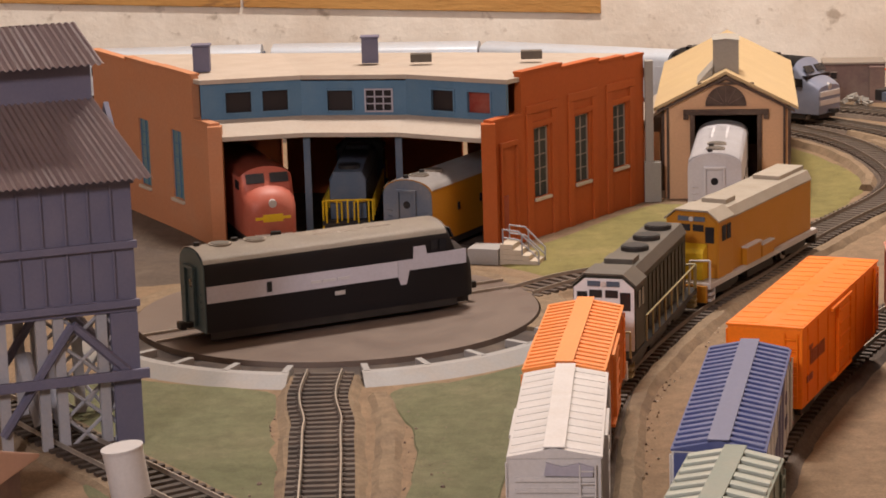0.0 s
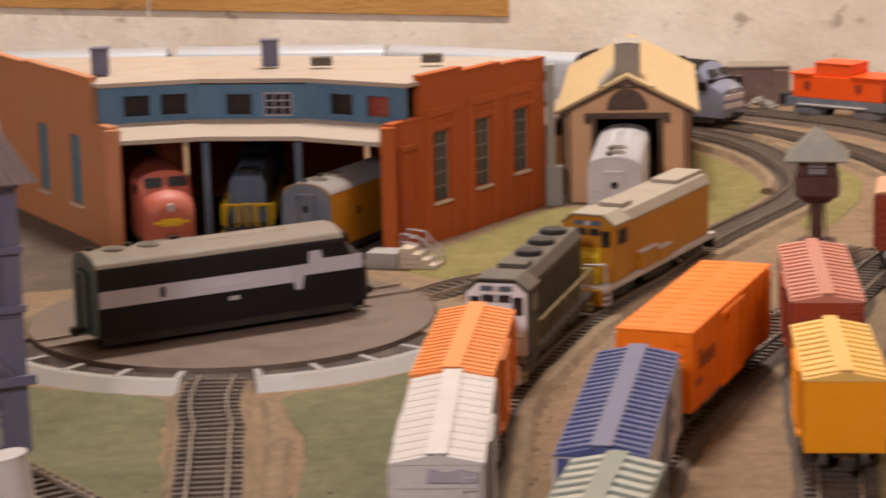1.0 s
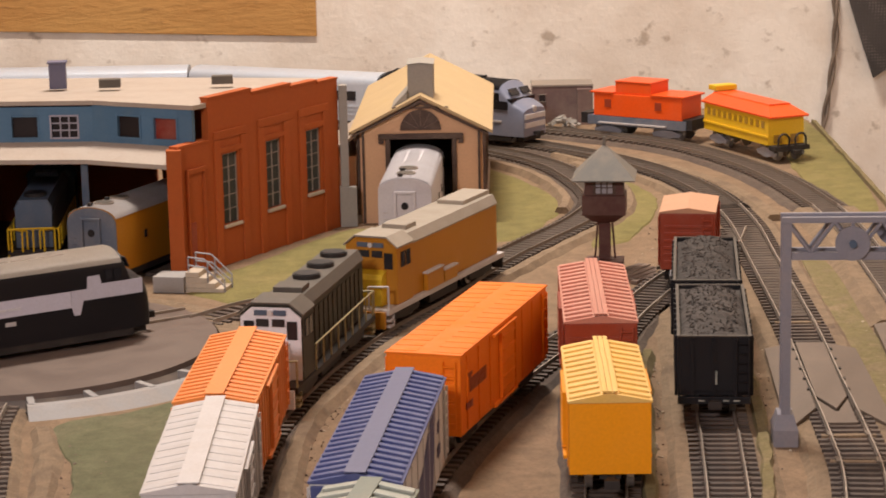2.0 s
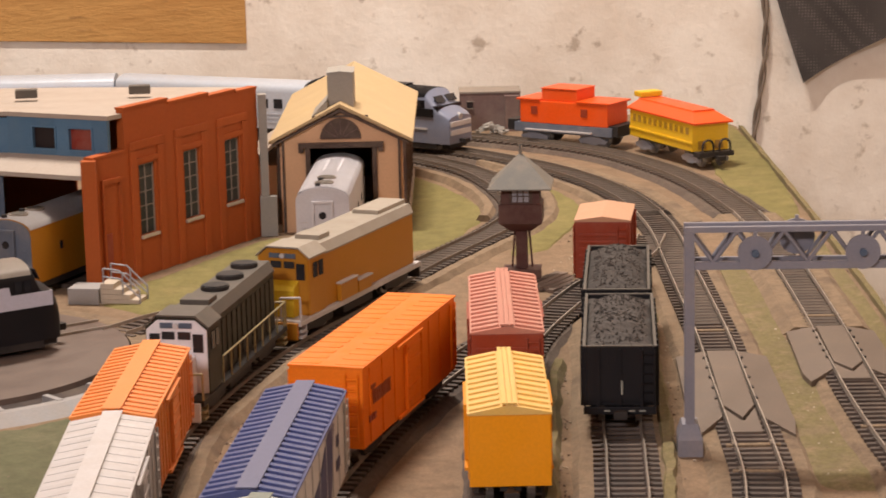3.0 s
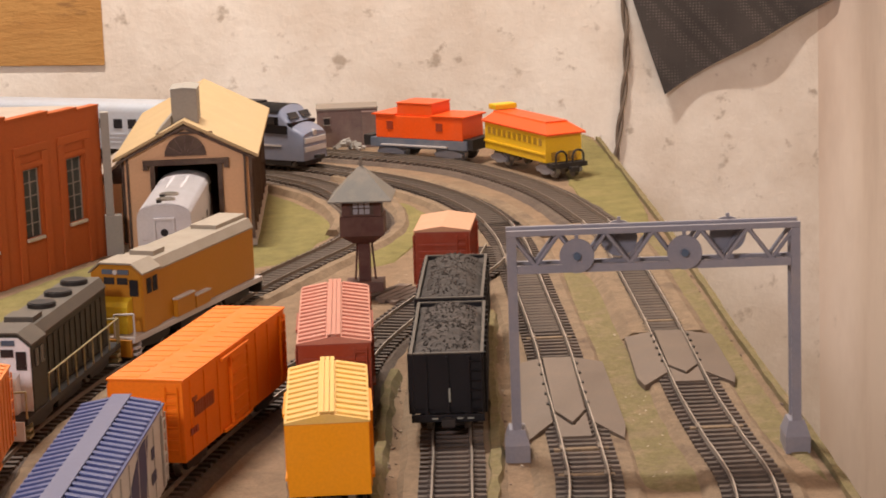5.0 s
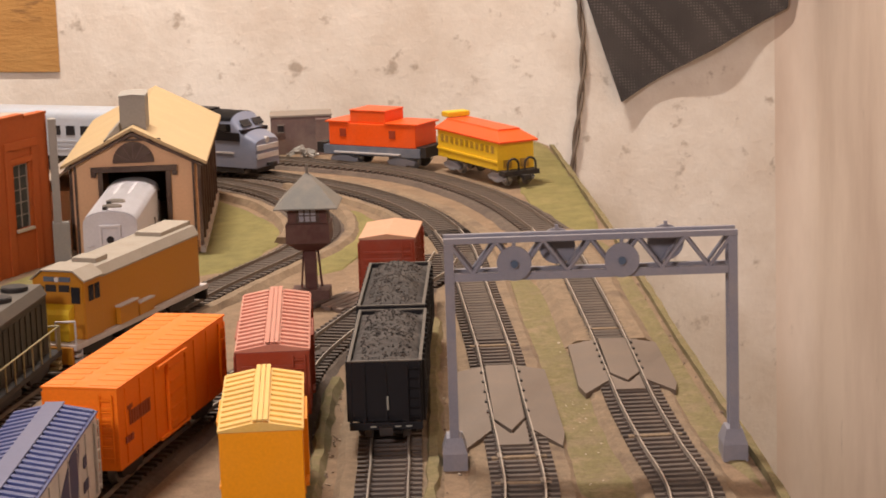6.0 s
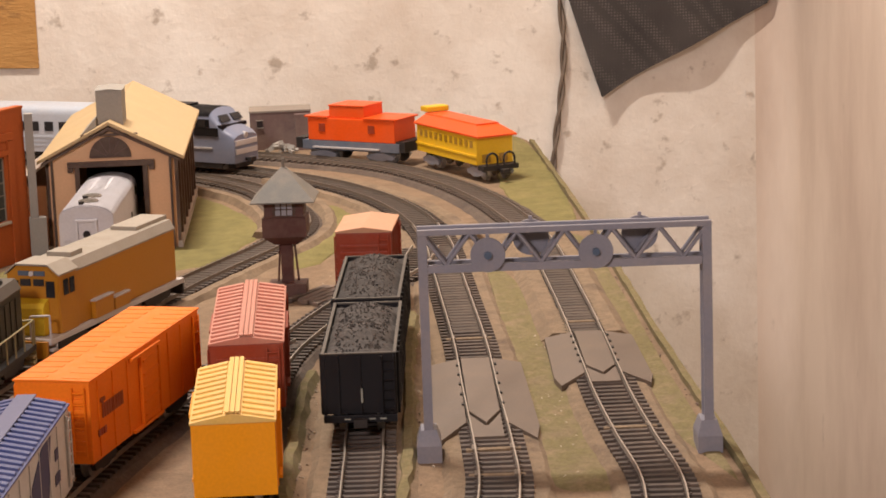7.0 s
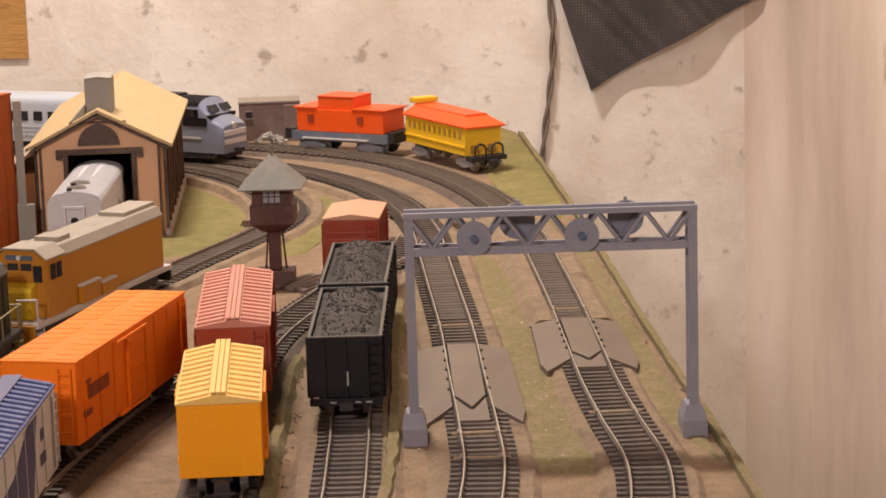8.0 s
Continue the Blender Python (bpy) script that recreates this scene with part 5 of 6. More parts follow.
def hopper(m, L, label, seed):
    top = thing("coal_hopper", m, label, "hopper car", "coal hoppers")
    W, H, h = 0.0170, 0.0385, L / 2
    bm = bmesh.new()
    for s in (-1, 1):
        y0, y1 = sorted((s * W, s * (W - 0.0012)))
        box(bm, -h, h, y0, y1, 0.0085, H)
        x0, x1 = sorted((s * h, s * (h - 0.0012)))
        box(bm, x0, x1, -W + 0.0013, W - 0.0013, 0.0125, H)
    box(bm, -h + 0.0013, h - 0.0013, -W + 0.0013, W - 0.0013, 0.010, 0.024)
    part("body", bm, "black", top)
    bm = bmesh.new()
    for s in (-1, 1):
        y0, y1 = sorted((s * (W + 0.0003), s * (W - 0.0012)))
        box(bm, -h - 0.0004, h + 0.0004, y0, y1, H + 0.0001, H + 0.0007)
        x0, x1 = sorted((s * (h + 0.0004), s * (h - 0.0012)))
        box(bm, x0, x1, -W + 0.0013, W - 0.0013, H + 0.0001, H + 0.0007)
    part("top_rim", bm, "hood_roof", top, "dusty grey top rim")
    for s in (-1, 1):
        for k in range(10):
            x = -h + L * (k + 0.5) / 10
            y0, y1 = sorted((s * (W + 0.0001), s * (W + 0.0014)))
            part("side_stake", boxes((x - 0.0009, x + 0.0009, y0, y1, 0.009, H - 0.0005), bevel=0.0002), "black", top)
        for y in (-0.010, 0.0, 0.010):
            x0, x1 = sorted((s * (h + 0.0001), s * (h + 0.0010)))
            part("end_post", boxes((x0, x1, y - 0.0008, y + 0.0008, 0.010, H - 0.001)), "black", top)
        x0, x1 = sorted((s * (h + 0.0001), s * (h + 0.0020)))
        part("end_sill", boxes((x0, x1, -W, W, 0.0065, 0.0100), bevel=0.0003), "black", top)
        for y in (-0.0105, -0.0055, 0.006):
            x0, x1 = sorted((s * (h + 0.0021), s * (h + 0.0026)))
            part("step", boxes((x0, x1, y - 0.0014, y + 0.0014, 0.0080, 0.0086)), "rib_light", top, "worn bright step edge")
        bm = bmesh.new()
        rod(bm, (s * (h + 0.0015), -0.001, 0.016), (s * (h + 0.0015), -0.001, 0.0225), 0.0005, 6)
        part("brake_staff", bm, "rib_light", top)
        ladder(top, -W * 0.95, -W * 0.62, s * (h + 0.0014), 0.010, H - 0.001, "black", end=True)
        truck(top, s * (h - 0.020))
        coupler(top, s * h, s)
    bm = bmesh.new()
    for x in (-0.022, 0.022):
        prism(bm, [(x - 0.016, 0.0100), (x + 0.016, 0.0100), (x + 0.004, 0.0035), (x - 0.004, 0.0035)], -0.012, 0.012, "y")
    part("discharge_bay", bm, "black", top)
    # heaped load: a lumpy bed with loose lumps on it
    random.seed(seed)
    bm = bmesh.new()
    nx, ny = 46, 16
    gx, gy = h - 0.0016, W - 0.0016
    grid = []
    for i in range(nx + 1):
        row = []
        for j in range(ny + 1):
            u, v = i / nx * 2 - 1, j / ny * 2 - 1
            x, y = u * gx, v * gy
            heap = 0.0085 * (1 - v * v) * (1 - u ** 4) * (0.8 + 0.2 * math.cos(u * 7 + seed))
            z = 0.0368 + heap + 0.0012 * noise.noise(Vector((x * 190, y * 190, seed))) + 0.0007 * noise.noise(Vector((x * 520, y * 520, seed + 4)))
            row.append(bm.verts.new((x, y, z)))
        grid.append(row)
    for i in range(nx):
        for j in range(ny):
            bm.faces.new((grid[i][j], grid[i + 1][j], grid[i + 1][j + 1], grid[i][j + 1]))
    load = part("coal_load", bm, "coal", top, "heaped black coal load")
    bm = bmesh.new()
    for k in range(700):
        i, j = random.randrange(2, nx - 1), random.randrange(2, ny - 1)
        u, v = (i + random.uniform(-0.5, 0.5)) / nx * 2 - 1, (j + random.uniform(-0.5, 0.5)) / ny * 2 - 1
        heap = 0.0085 * (1 - v * v) * (1 - u ** 4) * (0.8 + 0.2 * math.cos(u * 7 + seed))
        s = random.uniform(0.0003, 0.0008)
        mm = Matrix.Translation((u * gx, v * gy, 0.0370 + heap)) @ Euler((random.uniform(0, 3), random.uniform(0, 3), random.uniform(0, 3))).to_matrix().to_4x4()
        bmesh.ops.create_icosphere(bm, subdivisions=1, radius=s, matrix=mm @ Matrix.Diagonal((1, random.uniform(0.6, 1), random.uniform(0.5, 0.9), 1)))
    tagged(part("loose_coal", bm, "coal", load), kind="stuff")
    return top


hopper(on_rail(0.1885, 0.815, 79.2), 0.110, "black coal hopper with a heaped load and grey top rim", 3)
hopper(on_rail(0.2105, 0.934, 78.6), 0.112, "black coal hopper with a heaped load coupled behind another", 8)


def cab_unit(m, L, label, body, roof, band=None, rear="teal", nose=None, H=0.0475, W=0.0170, band_z=(0.020, 0.0285), group="locomotives", sharp=False, stacks=True):
    """A streamlined diesel: flat door end at -x, cab and nose at +x."""
    top = thing("diesel_locomotive", m, label, "locomotive", group)
    h = L / 2
    N = 14

    def section(x, w, z1, rnd, z0=0.0055):
        pts = [(x, -w, z0), (x, -w, z1 - rnd)]
        for k in range(1, N):
            a = math.pi * k / N
            pts.append((x, -w * math.cos(a) ** 1 if abs(math.cos(a)) > 1e-6 else 0.0, z1 - rnd + rnd * math.sin(a) ** 0.85))
        pts += [(x, w, z1 - rnd), (x, w, z0)]
        return pts
    X1, X2 = (h - 0.022, h - 0.011) if sharp else (h - 0.0165, h - 0.0115)
    secs = [section(-h, W, H, 0.0085), section(h - 0.044, W, H, 0.0085), section(X1, W, H, 0.0085)]
    if sharp:
        secs += [section(X2, W * 0.99, H * 0.72, 0.006), section(h - 0.004, W * 0.97, H * 0.64, 0.004), section(h, W * 0.90, H * 0.58, 0.004)]
    else:
        secs += [section(X2, W * 0.99, H * 0.76, 0.009), section(h - 0.0055, W * 0.95, H * 0.71, 0.011), section(h - 0.0018, W * 0.86, H * 0.64, 0.012), section(h, W * 0.70, H * 0.54, 0.012, 0.007)]
    bm = bmesh.new()
    loft(bm, secs)
    shell = part("body", bm, body, top, smooth=True)
    # roof skin over the shell
    bm = bmesh.new()
    rows = []
    x_end = X1 - 0.001
    for x in (-h - 0.0004, x_end):
        rows.append([bm.verts.new((x, -(W + 0.0003) * math.cos(math.pi * k / 16), H - 0.0082 + 0.0086 * math.sin(math.pi * k / 16) ** 0.85)) for k in range(1, 16)])
    for k in range(14):
        bm.faces.new((rows[0][k], rows[0][k + 1], rows[1][k + 1], rows[1][k]))
    bmesh.ops.solidify(bm, geom=bm.faces[:], thickness=0.0003)
    bmesh.ops.recalc_face_normals(bm, faces=bm.faces)
    rf = part("roof", bm, roof, top, smooth=True)
    if stacks:
        for k, x in enumerate((-h * 0.80, -h * 0.55)):
            bm = bmesh.new()
            rod(bm, (x, 0, H - 0.0008), (x, 0, H + 0.0010), 0.0062, 24)
            f = part("roof_fan", bm, "roof_grey", top)
            bm = bmesh.new()
            rod(bm, (x, 0, H + 0.0009), (x, 0, H + 0.0013), 0.0050, 24)
            part("fan_grille", bm, "hood_roof", f)
        for x in (-h * 0.95, -h * 0.68):
            bm = bmesh.new()
            rod(bm, (x, 0.003, H - 0.0008), (x, 0.003, H + 0.0022), 0.0017, 12)
            part("exhaust", bm, "under", top)
        for x in (-0.005, 0.011, 0.027):
            if x < x_end - 0.01:
                part("roof_hatch", boxes((x - 0.0072, x + 0.0072, -0.0058, 0.0058, H - 0.0010, H + 0.0002), bevel=0.0004), "roof_grey" if roof == "loco_tan" else roof, top)
    # flat rear end with door
    rp = part("rear_end", boxes((-h - 0.0008, -h - 0.0001, -W, W, 0.0055, H - 0.0105)), rear, top)
    bm = bmesh.new()
    prism(bm, [(-W * math.cos(math.pi * k / 12), H - 0.0105 + 0.0102 * math.sin(math.pi * k / 12) ** 0.85) for k in range(13)], -h - 0.0008, -h - 0.0001, "x")
    part("rear_arch", bm, rear, top)
    part("diaphragm", boxes((-h - 0.0030, -h - 0.0009, -0.0068, -0.0052, 0.0075, 0.0395), (-h - 0.0030, -h - 0.0009, 0.0052, 0.0068, 0.0075, 0.0395), (-h - 0.0030, -h - 0.0009, -0.0052, 0.0052, 0.0378, 0.0395), bevel=0.0003), rear, top)
    dr_ = part("rear_door", boxes((-h - 0.0015, -h - 0.0009, -0.0050, 0.0050, 0.0080, 0.0375)), rear, top)
    bm = bmesh.new()
    rod(bm, (-h - 0.0018, 0, 0.0300), (-h - 0.0014, 0, 0.0300), 0.0024, 18)
    part("porthole", bm, "glass", dr_)
    for s in (-1, 1):
        bm = bmesh.new()
        for z in (0.018, 0.022, 0.026):
            rod(bm, (-h - 0.0016, s * 0.0105, z), (-h - 0.0016, s * 0.0140, z), 0.0004, 5)
        part("grab_iron", bm, rear, top)
        if band:
            y0, y1 = sorted((s * (W + 0.0001), s * (W + 0.0005)))
            part("side_band", boxes((-h + 0.0005, h - 0.048, y0, y1, band_z[0], band_z[1])), band, top, "pale side band")
            bm = bmesh.new()
            z0, z1 = band_z
            prism(bm, [(h - 0.0478, z0), (h - 0.0465, z0 - 0.0045), (h - 0.0430, z0 - 0.0045), (h - 0.0410, z0 + 0.0030), (h - 0.0060, z0 + 0.0030), (h - 0.0060, z1 + 0.0020), (h - 0.0300, z1 + 0.0020), (h - 0.0310, z1 + 0.0068), (h - 0.0380, z1 + 0.0068), (h - 0.0385, z1 + 0.0001), (h - 0.0478, z1 + 0.0001)], y0, y1, "y")
            part("zigzag_band", bm, band, top)
            bars(top, s, -0.020, (z0 + z1) / 2 - 0.0012, (0.006, 0.008, 0.007), 0.0014, "pale_silver", W + 0.0004)
            bars(top, s, -0.006, z0 - 0.005, (0.006,), 0.0022, "loco_grey", W)
        for k in range(1 if band else 3):
            x = -h * 0.55 + k * L * 0.20
            y0, y1 = sorted((s * (W + 0.0005), s * (W + 0.0009)))
            part("side_porthole", boxes((x - 0.0014, x + 0.0014, y0, y1, band_z[0] + 0.002, band_z[1] - 0.0015), bevel=0.00015), "glass", top)
        part("skirt", boxes((-h + 0.002, h - 0.012, *sorted((s * (W - 0.0012), s * (W - 0.0004))), 0.0015, 0.0054)), "under", top)
        # cab side windows
        xw = X1 - 0.0075
        y0, y1 = sorted((s * (W + 0.0001), s * (W + 0.0006)))
        part("cab_window", boxes((xw - 0.0035, xw + 0.0005, y0, y1, H * 0.70, H * 0.82), bevel=0.0001), "glass", top)
        part("cab_window", boxes((xw + 0.0018, xw + 0.0060, y0, y1, H * 0.70, H * 0.82), bevel=0.0001), "glass", top)
        # windshield halves on the slope
        if sharp:
            a, b_ = Vector((X1, 0, H)), Vector((X2, 0, H * 0.72))
        else:
            a, b_ = Vector((X1, 0, H)), Vector((X2, 0, H * 0.76))
        d = (b_ - a).normalized()
        nrm = Vector((-d.z, 0, d.x))
        nrm = nrm if nrm.x > 0 else -nrm
        c0 = a.lerp(b_, 0.62) + nrm * 0.0006
        mm = Matrix.Translation(c0) @ Matrix(((0, d.x, nrm.x, 0), (1, 0, 0, 0), (0, d.z, nrm.z, 0), (0, 0, 0, 1)))
        ww = part("windshield", boxes((s * 0.0078 - 0.0060, s * 0.0078 + 0.0060, -0.0032, 0.0032, -0.0003, 0.0004), bevel=0.0002), "glass", top)
        ww.matrix_basis = mm
        truck(top, s * (h - 0.028), base=0.0125)
        coupler(top, s * (h - (0 if s < 0 else 0.002)), s)
    bm = bmesh.new()
    rod(bm, (h - 0.009, 0, H * 0.58), (h + 0.0006, 0, H * 0.55), 0.0026, 16)
    part("headlight", bm, "loco_grey", top)
    part("pilot", boxes((h - 0.010, h - 0.002, -W * 0.7, W * 0.7, 0.0012, 0.0078), bevel=0.0012), nose or "under", top)
    part("fuel_tank", boxes((-0.018, 0.018, -0.012, 0.012, 0.0012, 0.0054), bevel=0.0008), "under", top)
    return top


cab_unit(on_rail(-0.1665, 0.9520, 27.5, 0.0048), 0.160, "black streamlined diesel with violet-grey zigzag band and teal rear end", "black", "loco_tan", "band_pale", "teal", H=0.0485, band_z=(0.0215, 0.0305))
red = cab_unit(on_rail(-0.2365, 1.232, -72.0, 0.003), 0.150, "dusty red streamlined diesel with a yellow nose badge", "red_loco", "red_loco", None, "red_loco", "loco_grey", H=0.0475, stacks=False)
part("nose_badge", boxes((0.0735, 0.0752, -0.0065, 0.0065, 0.0145, 0.0195), (0.0735, 0.0753, -0.0115, 0.0115, 0.0160, 0.0180), bevel=0.0004), "lemon", red, "yellow cigar-band nose badge")
part("apron", boxes((0.0705, 0.0748, -0.0125, 0.0125, 0.0030, 0.0105), bevel=0.0012), "cab_white", red, "white apron under the nose")
cab_unit(on_rail(-0.0920, 1.194, 62.0, 0.0025), 0.150, "grey and yellow streamlined diesel backed into its stall", "armour_yellow", "loco_grey", None, "frame_blue", H=0.0455)
cab_unit(on_rail(0.0790, 1.2490, 81.0, 0.003), 0.150, "pale silver streamlined diesel parked in the engine house", "pale_silver", "pale_silver", None, "pale_silver", H=0.0480)


def hood_unit(m, L, label, hood, roof, cabm, face, rail_mat, fans=3, H=0.0470, group="locomotives", stripe=None, w=0.0115, doors=12, rails=True, nose=None):
    """A hood diesel, cab end at +x."""
    top = thing("diesel_locomotive", m, label, "locomotive", group)
    h, W = L / 2, 0.0165
    part("frame", boxes((-h, h, -W, W, 0.0085, 0.0115), bevel=0.0004), "under" if not stripe else stripe, top)
    cx0, cx1 = h - 0.034, h - 0.014
    bm = bmesh.new()
    prism(bm, [(-w, 0.0116), (w, 0.0116), (w, H - 0.0065), (w - 0.0030, H - 0.002), (-w + 0.0030, H - 0.002), (-w, H - 0.0065)], -h + 0.006, cx0 - 0.0002, "x", 0.0004)
    part("long_hood", bm, hood, top)
    bm = bmesh.new()
    prism(bm, [(-w - 0.0004, H - 0.0068), (-w + 0.0026, H - 0.0019), (w - 0.0026, H - 0.0019), (w + 0.0004, H - 0.0068), (w + 0.0004, H - 0.0060), (w - 0.0024, H - 0.0009), (-w + 0.0024, H - 0.0009), (-w - 0.0004, H - 0.0060)], -h + 0.0055, cx0 - 0.001, "x")
    part("hood_roof", bm, roof, top)
    for k in range(fans):
        x = -h + 0.022 + k * (L - 0.075) / max(1, fans)
        bm = bmesh.new()
        rod(bm, (x, 0, H - 0.0012), (x, 0, H + 0.0012), 0.0072, 26)
        f = part("roof_fan", bm, "under", top)
        bm = bmesh.new()
        rod(bm, (x, 0, H + 0.0011), (x, 0, H + 0.0016), 0.0064, 26)
        part("fan_grille", bm, "black", f)
    part("roof_box", boxes((cx0 - 0.024, cx0 - 0.010, -0.0075, 0.0075, H - 0.001, H + 0.0018), bevel=0.0005), roof, top)
    for k in range(doors):
        x = -h + 0.010 + k * (cx0 + h - 0.014) / 12
        for s in (-1, 1):
            y0, y1 = sorted((s * (w + 0.0001), s * (w + 0.0005)))
            part("hood_door", boxes((x, x + 0.0062, y0, y1, 0.0135, H - 0.0095), bevel=0.00015), hood, top)
    # cab
    bm = bmesh.new()
    wc_ = W - 0.0008
    prism(bm, [(-wc_, 0.0116), (wc_, 0.0116), (wc_, H - 0.005), (wc_ * 0.62, H - 0.0002), (-wc_ * 0.62, H - 0.0002), (-wc_, H - 0.005)], cx0, cx1, "x", 0.0004)
    cab_ = part("cab", bm, cabm, top)
    bm = bmesh.new()
    e = 0.0008
    prism(bm, [(-wc_ - e, H - 0.0052), (-wc_ * 0.62, H + 0.0003), (wc_ * 0.62, H + 0.0003), (wc_ + e, H - 0.0052), (wc_ + e, H - 0.0043), (wc_ * 0.62, H + 0.0012), (-wc_ * 0.62, H + 0.0012), (-wc_ - e, H - 0.0043)], cx0 - 0.001, cx1 + 0.0015, "x")
    part("cab_roof", bm, roof, cab_)
    bm = bmesh.new()
    prism(bm, [(-wc_ + 0.0006, 0.0118), (wc_ - 0.0006, 0.0118), (wc_ - 0.0006, H - 0.0062), (wc_ * 0.6, H - 0.0014), (-wc_ * 0.6, H - 0.0014), (-wc_ + 0.0006, H - 0.0062)], cx1 + 0.0001, cx1 + 0.0008, "x")
    part("cab_face", bm, face, cab_)
    for s in (-1, 1):
        part("front_window", boxes((cx1 + 0.0009, cx1 + 0.0014, s * 0.0108 - 0.0026, s * 0.0108 + 0.0026, H - 0.0170, H - 0.0080), bevel=0.0001), "glass", cab_)
        part("windshield", boxes((cx1 + 0.0009, cx1 + 0.0014, s * 0.0040 - 0.0032, s * 0.0040 + 0.0032, H - 0.0108, H - 0.0070), bevel=0.0001), "glass", cab_)
        part("number_board", boxes((cx1 + 0.0009, cx1 + 0.0016, s * 0.0048 - 0.0032, s * 0.0048 + 0.0032, H - 0.0052, H - 0.0026), bevel=0.0001), "slate_loco", cab_)
        y0, y1 = sorted((s * (wc_ + 0.0001), s * (wc_ + 0.0005)))
        for q in (0.0035, 0.0105):
            part("side_window", boxes((cx0 + q, cx0 + q + 0.0052, y0, y1, H - 0.0165, H - 0.0080), bevel=0.0001), "glass", cab_)
    bm = bmesh.new()
    rod(bm, (cx1 + 0.0008, 0, H - 0.0040), (cx1 + 0.0020, 0, H - 0.0040), 0.0014, 12)
    part("headlight", bm, "white", cab_)
    bm = bmesh.new()
    prism(bm, [(cx1 + 0.0010, 0.0117), (h - 0.006, 0.0117), (h - 0.006, 0.0265), (h - 0.0075, 0.0290), (cx1 + 0.0010, 0.0310)], -0.0095, 0.0095, "y", 0.0006)
    part("short_hood", bm, nose or face, top)
    for s in (-1, 1):
        y = s * (W - 0.0006)
        if rails:
            bm = bmesh.new()
            rod(bm, (-h + 0.004, y, 0.0245), (cx0 - 0.002, y, 0.0245), 0.0005, 6)
            part("handrail", bm, rail_mat, top)
        for k in range(9 if rails else 0):
            x = -h + 0.004 + k * (cx0 + h - 0.006) / 8
            bm = bmesh.new()
            rod(bm, (x, y, 0.0110), (x, y, 0.0246), 0.0005, 6)
            part("stanchion", bm, rail_mat, top)
        for e_, sgn in ((h - 0.001, 1), (-h + 0.001, -1)) if rails else ((h - 0.001, 1),):
            bm = bmesh.new()
            rod(bm, (e_, y, 0.0090), (e_, y, 0.0245), 0.0006, 6)
            rod(bm, (e_, y, 0.0245), (e_, s * 0.004, 0.0235), 0.0006, 6)
            rod(bm, (e_, s * 0.004, 0.0235), (e_, s * 0.004, 0.010), 0.0006, 6)
            part("end_rail", bm, rail_mat, top)
            x0, x1 = sorted((e_ - sgn * 0.006, e_))
            y0, y1 = sorted((s * 0.0105, s * W))
            part("step_well", boxes((x0, x1, y0, y1, 0.0015, 0.0028), (x0, x1, y0, y1, 0.0048, 0.0060), (x0, x0 + 0.0006, y0, y1, 0.0015, 0.0084)), rail_mat, top)
        truck(top, s * (h - 0.030), base=0.0135)
        x0, x1 = sorted((s * (h + 0.0001), s * (h + 0.0022)))
        part("pilot", boxes((x0, x1, -0.0150, 0.0150, 0.0012, 0.0105), bevel=0.0004), face if s > 0 else "under", top)
        coupler(top, s * (h + 0.001), s)
    part("fuel_tank", boxes((-0.020, 0.020, -0.0125, 0.0125, 0.0015, 0.0084), bevel=0.0010), "under", top)
    return top


hood_unit(on_rail(-0.0070, 0.8824, 252.3), 0.156, "weathered olive-black hood diesel with white cab face", "dark_green", "hood_roof", "dark_green", "cab_white", "rail_cream", fans=3, H=0.0490)
yl = hood_unit(on_rail(0.0665, 1.038, 240.7), 0.166, "amber yellow hood diesel with dusty grey roof and lemon nose", "armour_yellow", "amber_roof", "armour_yellow", "armour_yellow", "loco_grey", nose="lemon", rails=False, fans=0, H=0.0485, stripe="loco_grey", w=0.0142, doors=0)
for x0, x1, z in ((0.010, 0.032, 0.0215), (-0.010, 0.008, 0.0185)):
    part("side_box", boxes((x0, x1, 0.0144, 0.0172, 0.0117, z), bevel=0.0004), "armour_yellow", yl)
    part("box_lid", boxes((x0 - 0.0004, x1 + 0.0004, 0.0142, 0.0176, z + 0.0001, z + 0.0010)), "loco_grey", yl)
part("radiator_hump", boxes((-0.080, -0.040, -0.0085, 0.0085, 0.0466, 0.0500), bevel=0.0008), "amber_roof", yl)
bl = hood_unit(on_rail(-0.1640, 1.250, 88.0, 0.0025), 0.150, "slate blue hood diesel with yellow end railings", "slate_loco", "slate_loco", "slate_loco", "slate_loco", "lemon", fans=1, H=0.0430)
for k in range(5):
    y = -0.0135 + 0.00675 * k
    bm = bmesh.new()
    rod(bm, (-0.0765, y, 0.0090), (-0.0765, y, 0.0250), 0.0006, 6)
    part("railing_post", bm, "lemon", bl)
bm = bmesh.new()
rod(bm, (-0.0765, -0.0138, 0.0252), (-0.0765, 0.0138, 0.0252), 0.0006, 6)
part("railing_bar", bm, "lemon", bl)

# ---- passenger train on the inner main ----
LINE = spline([(0.301, 1.285), (0.298, 1.351), (0.286, 1.423), (0.259, 1.500), (0.208, 1.585), (0.160, 1.635), (0.10, 1.685), (0.03, 1.737), (-0.07, 1.79), (-0.22, 1.812), (-1.0, 1.815)], 0.002)


def along(s):
    """The point s metres along the inner main."""
    return LINE[min(len(LINE) - 1, int(s / 0.002))]


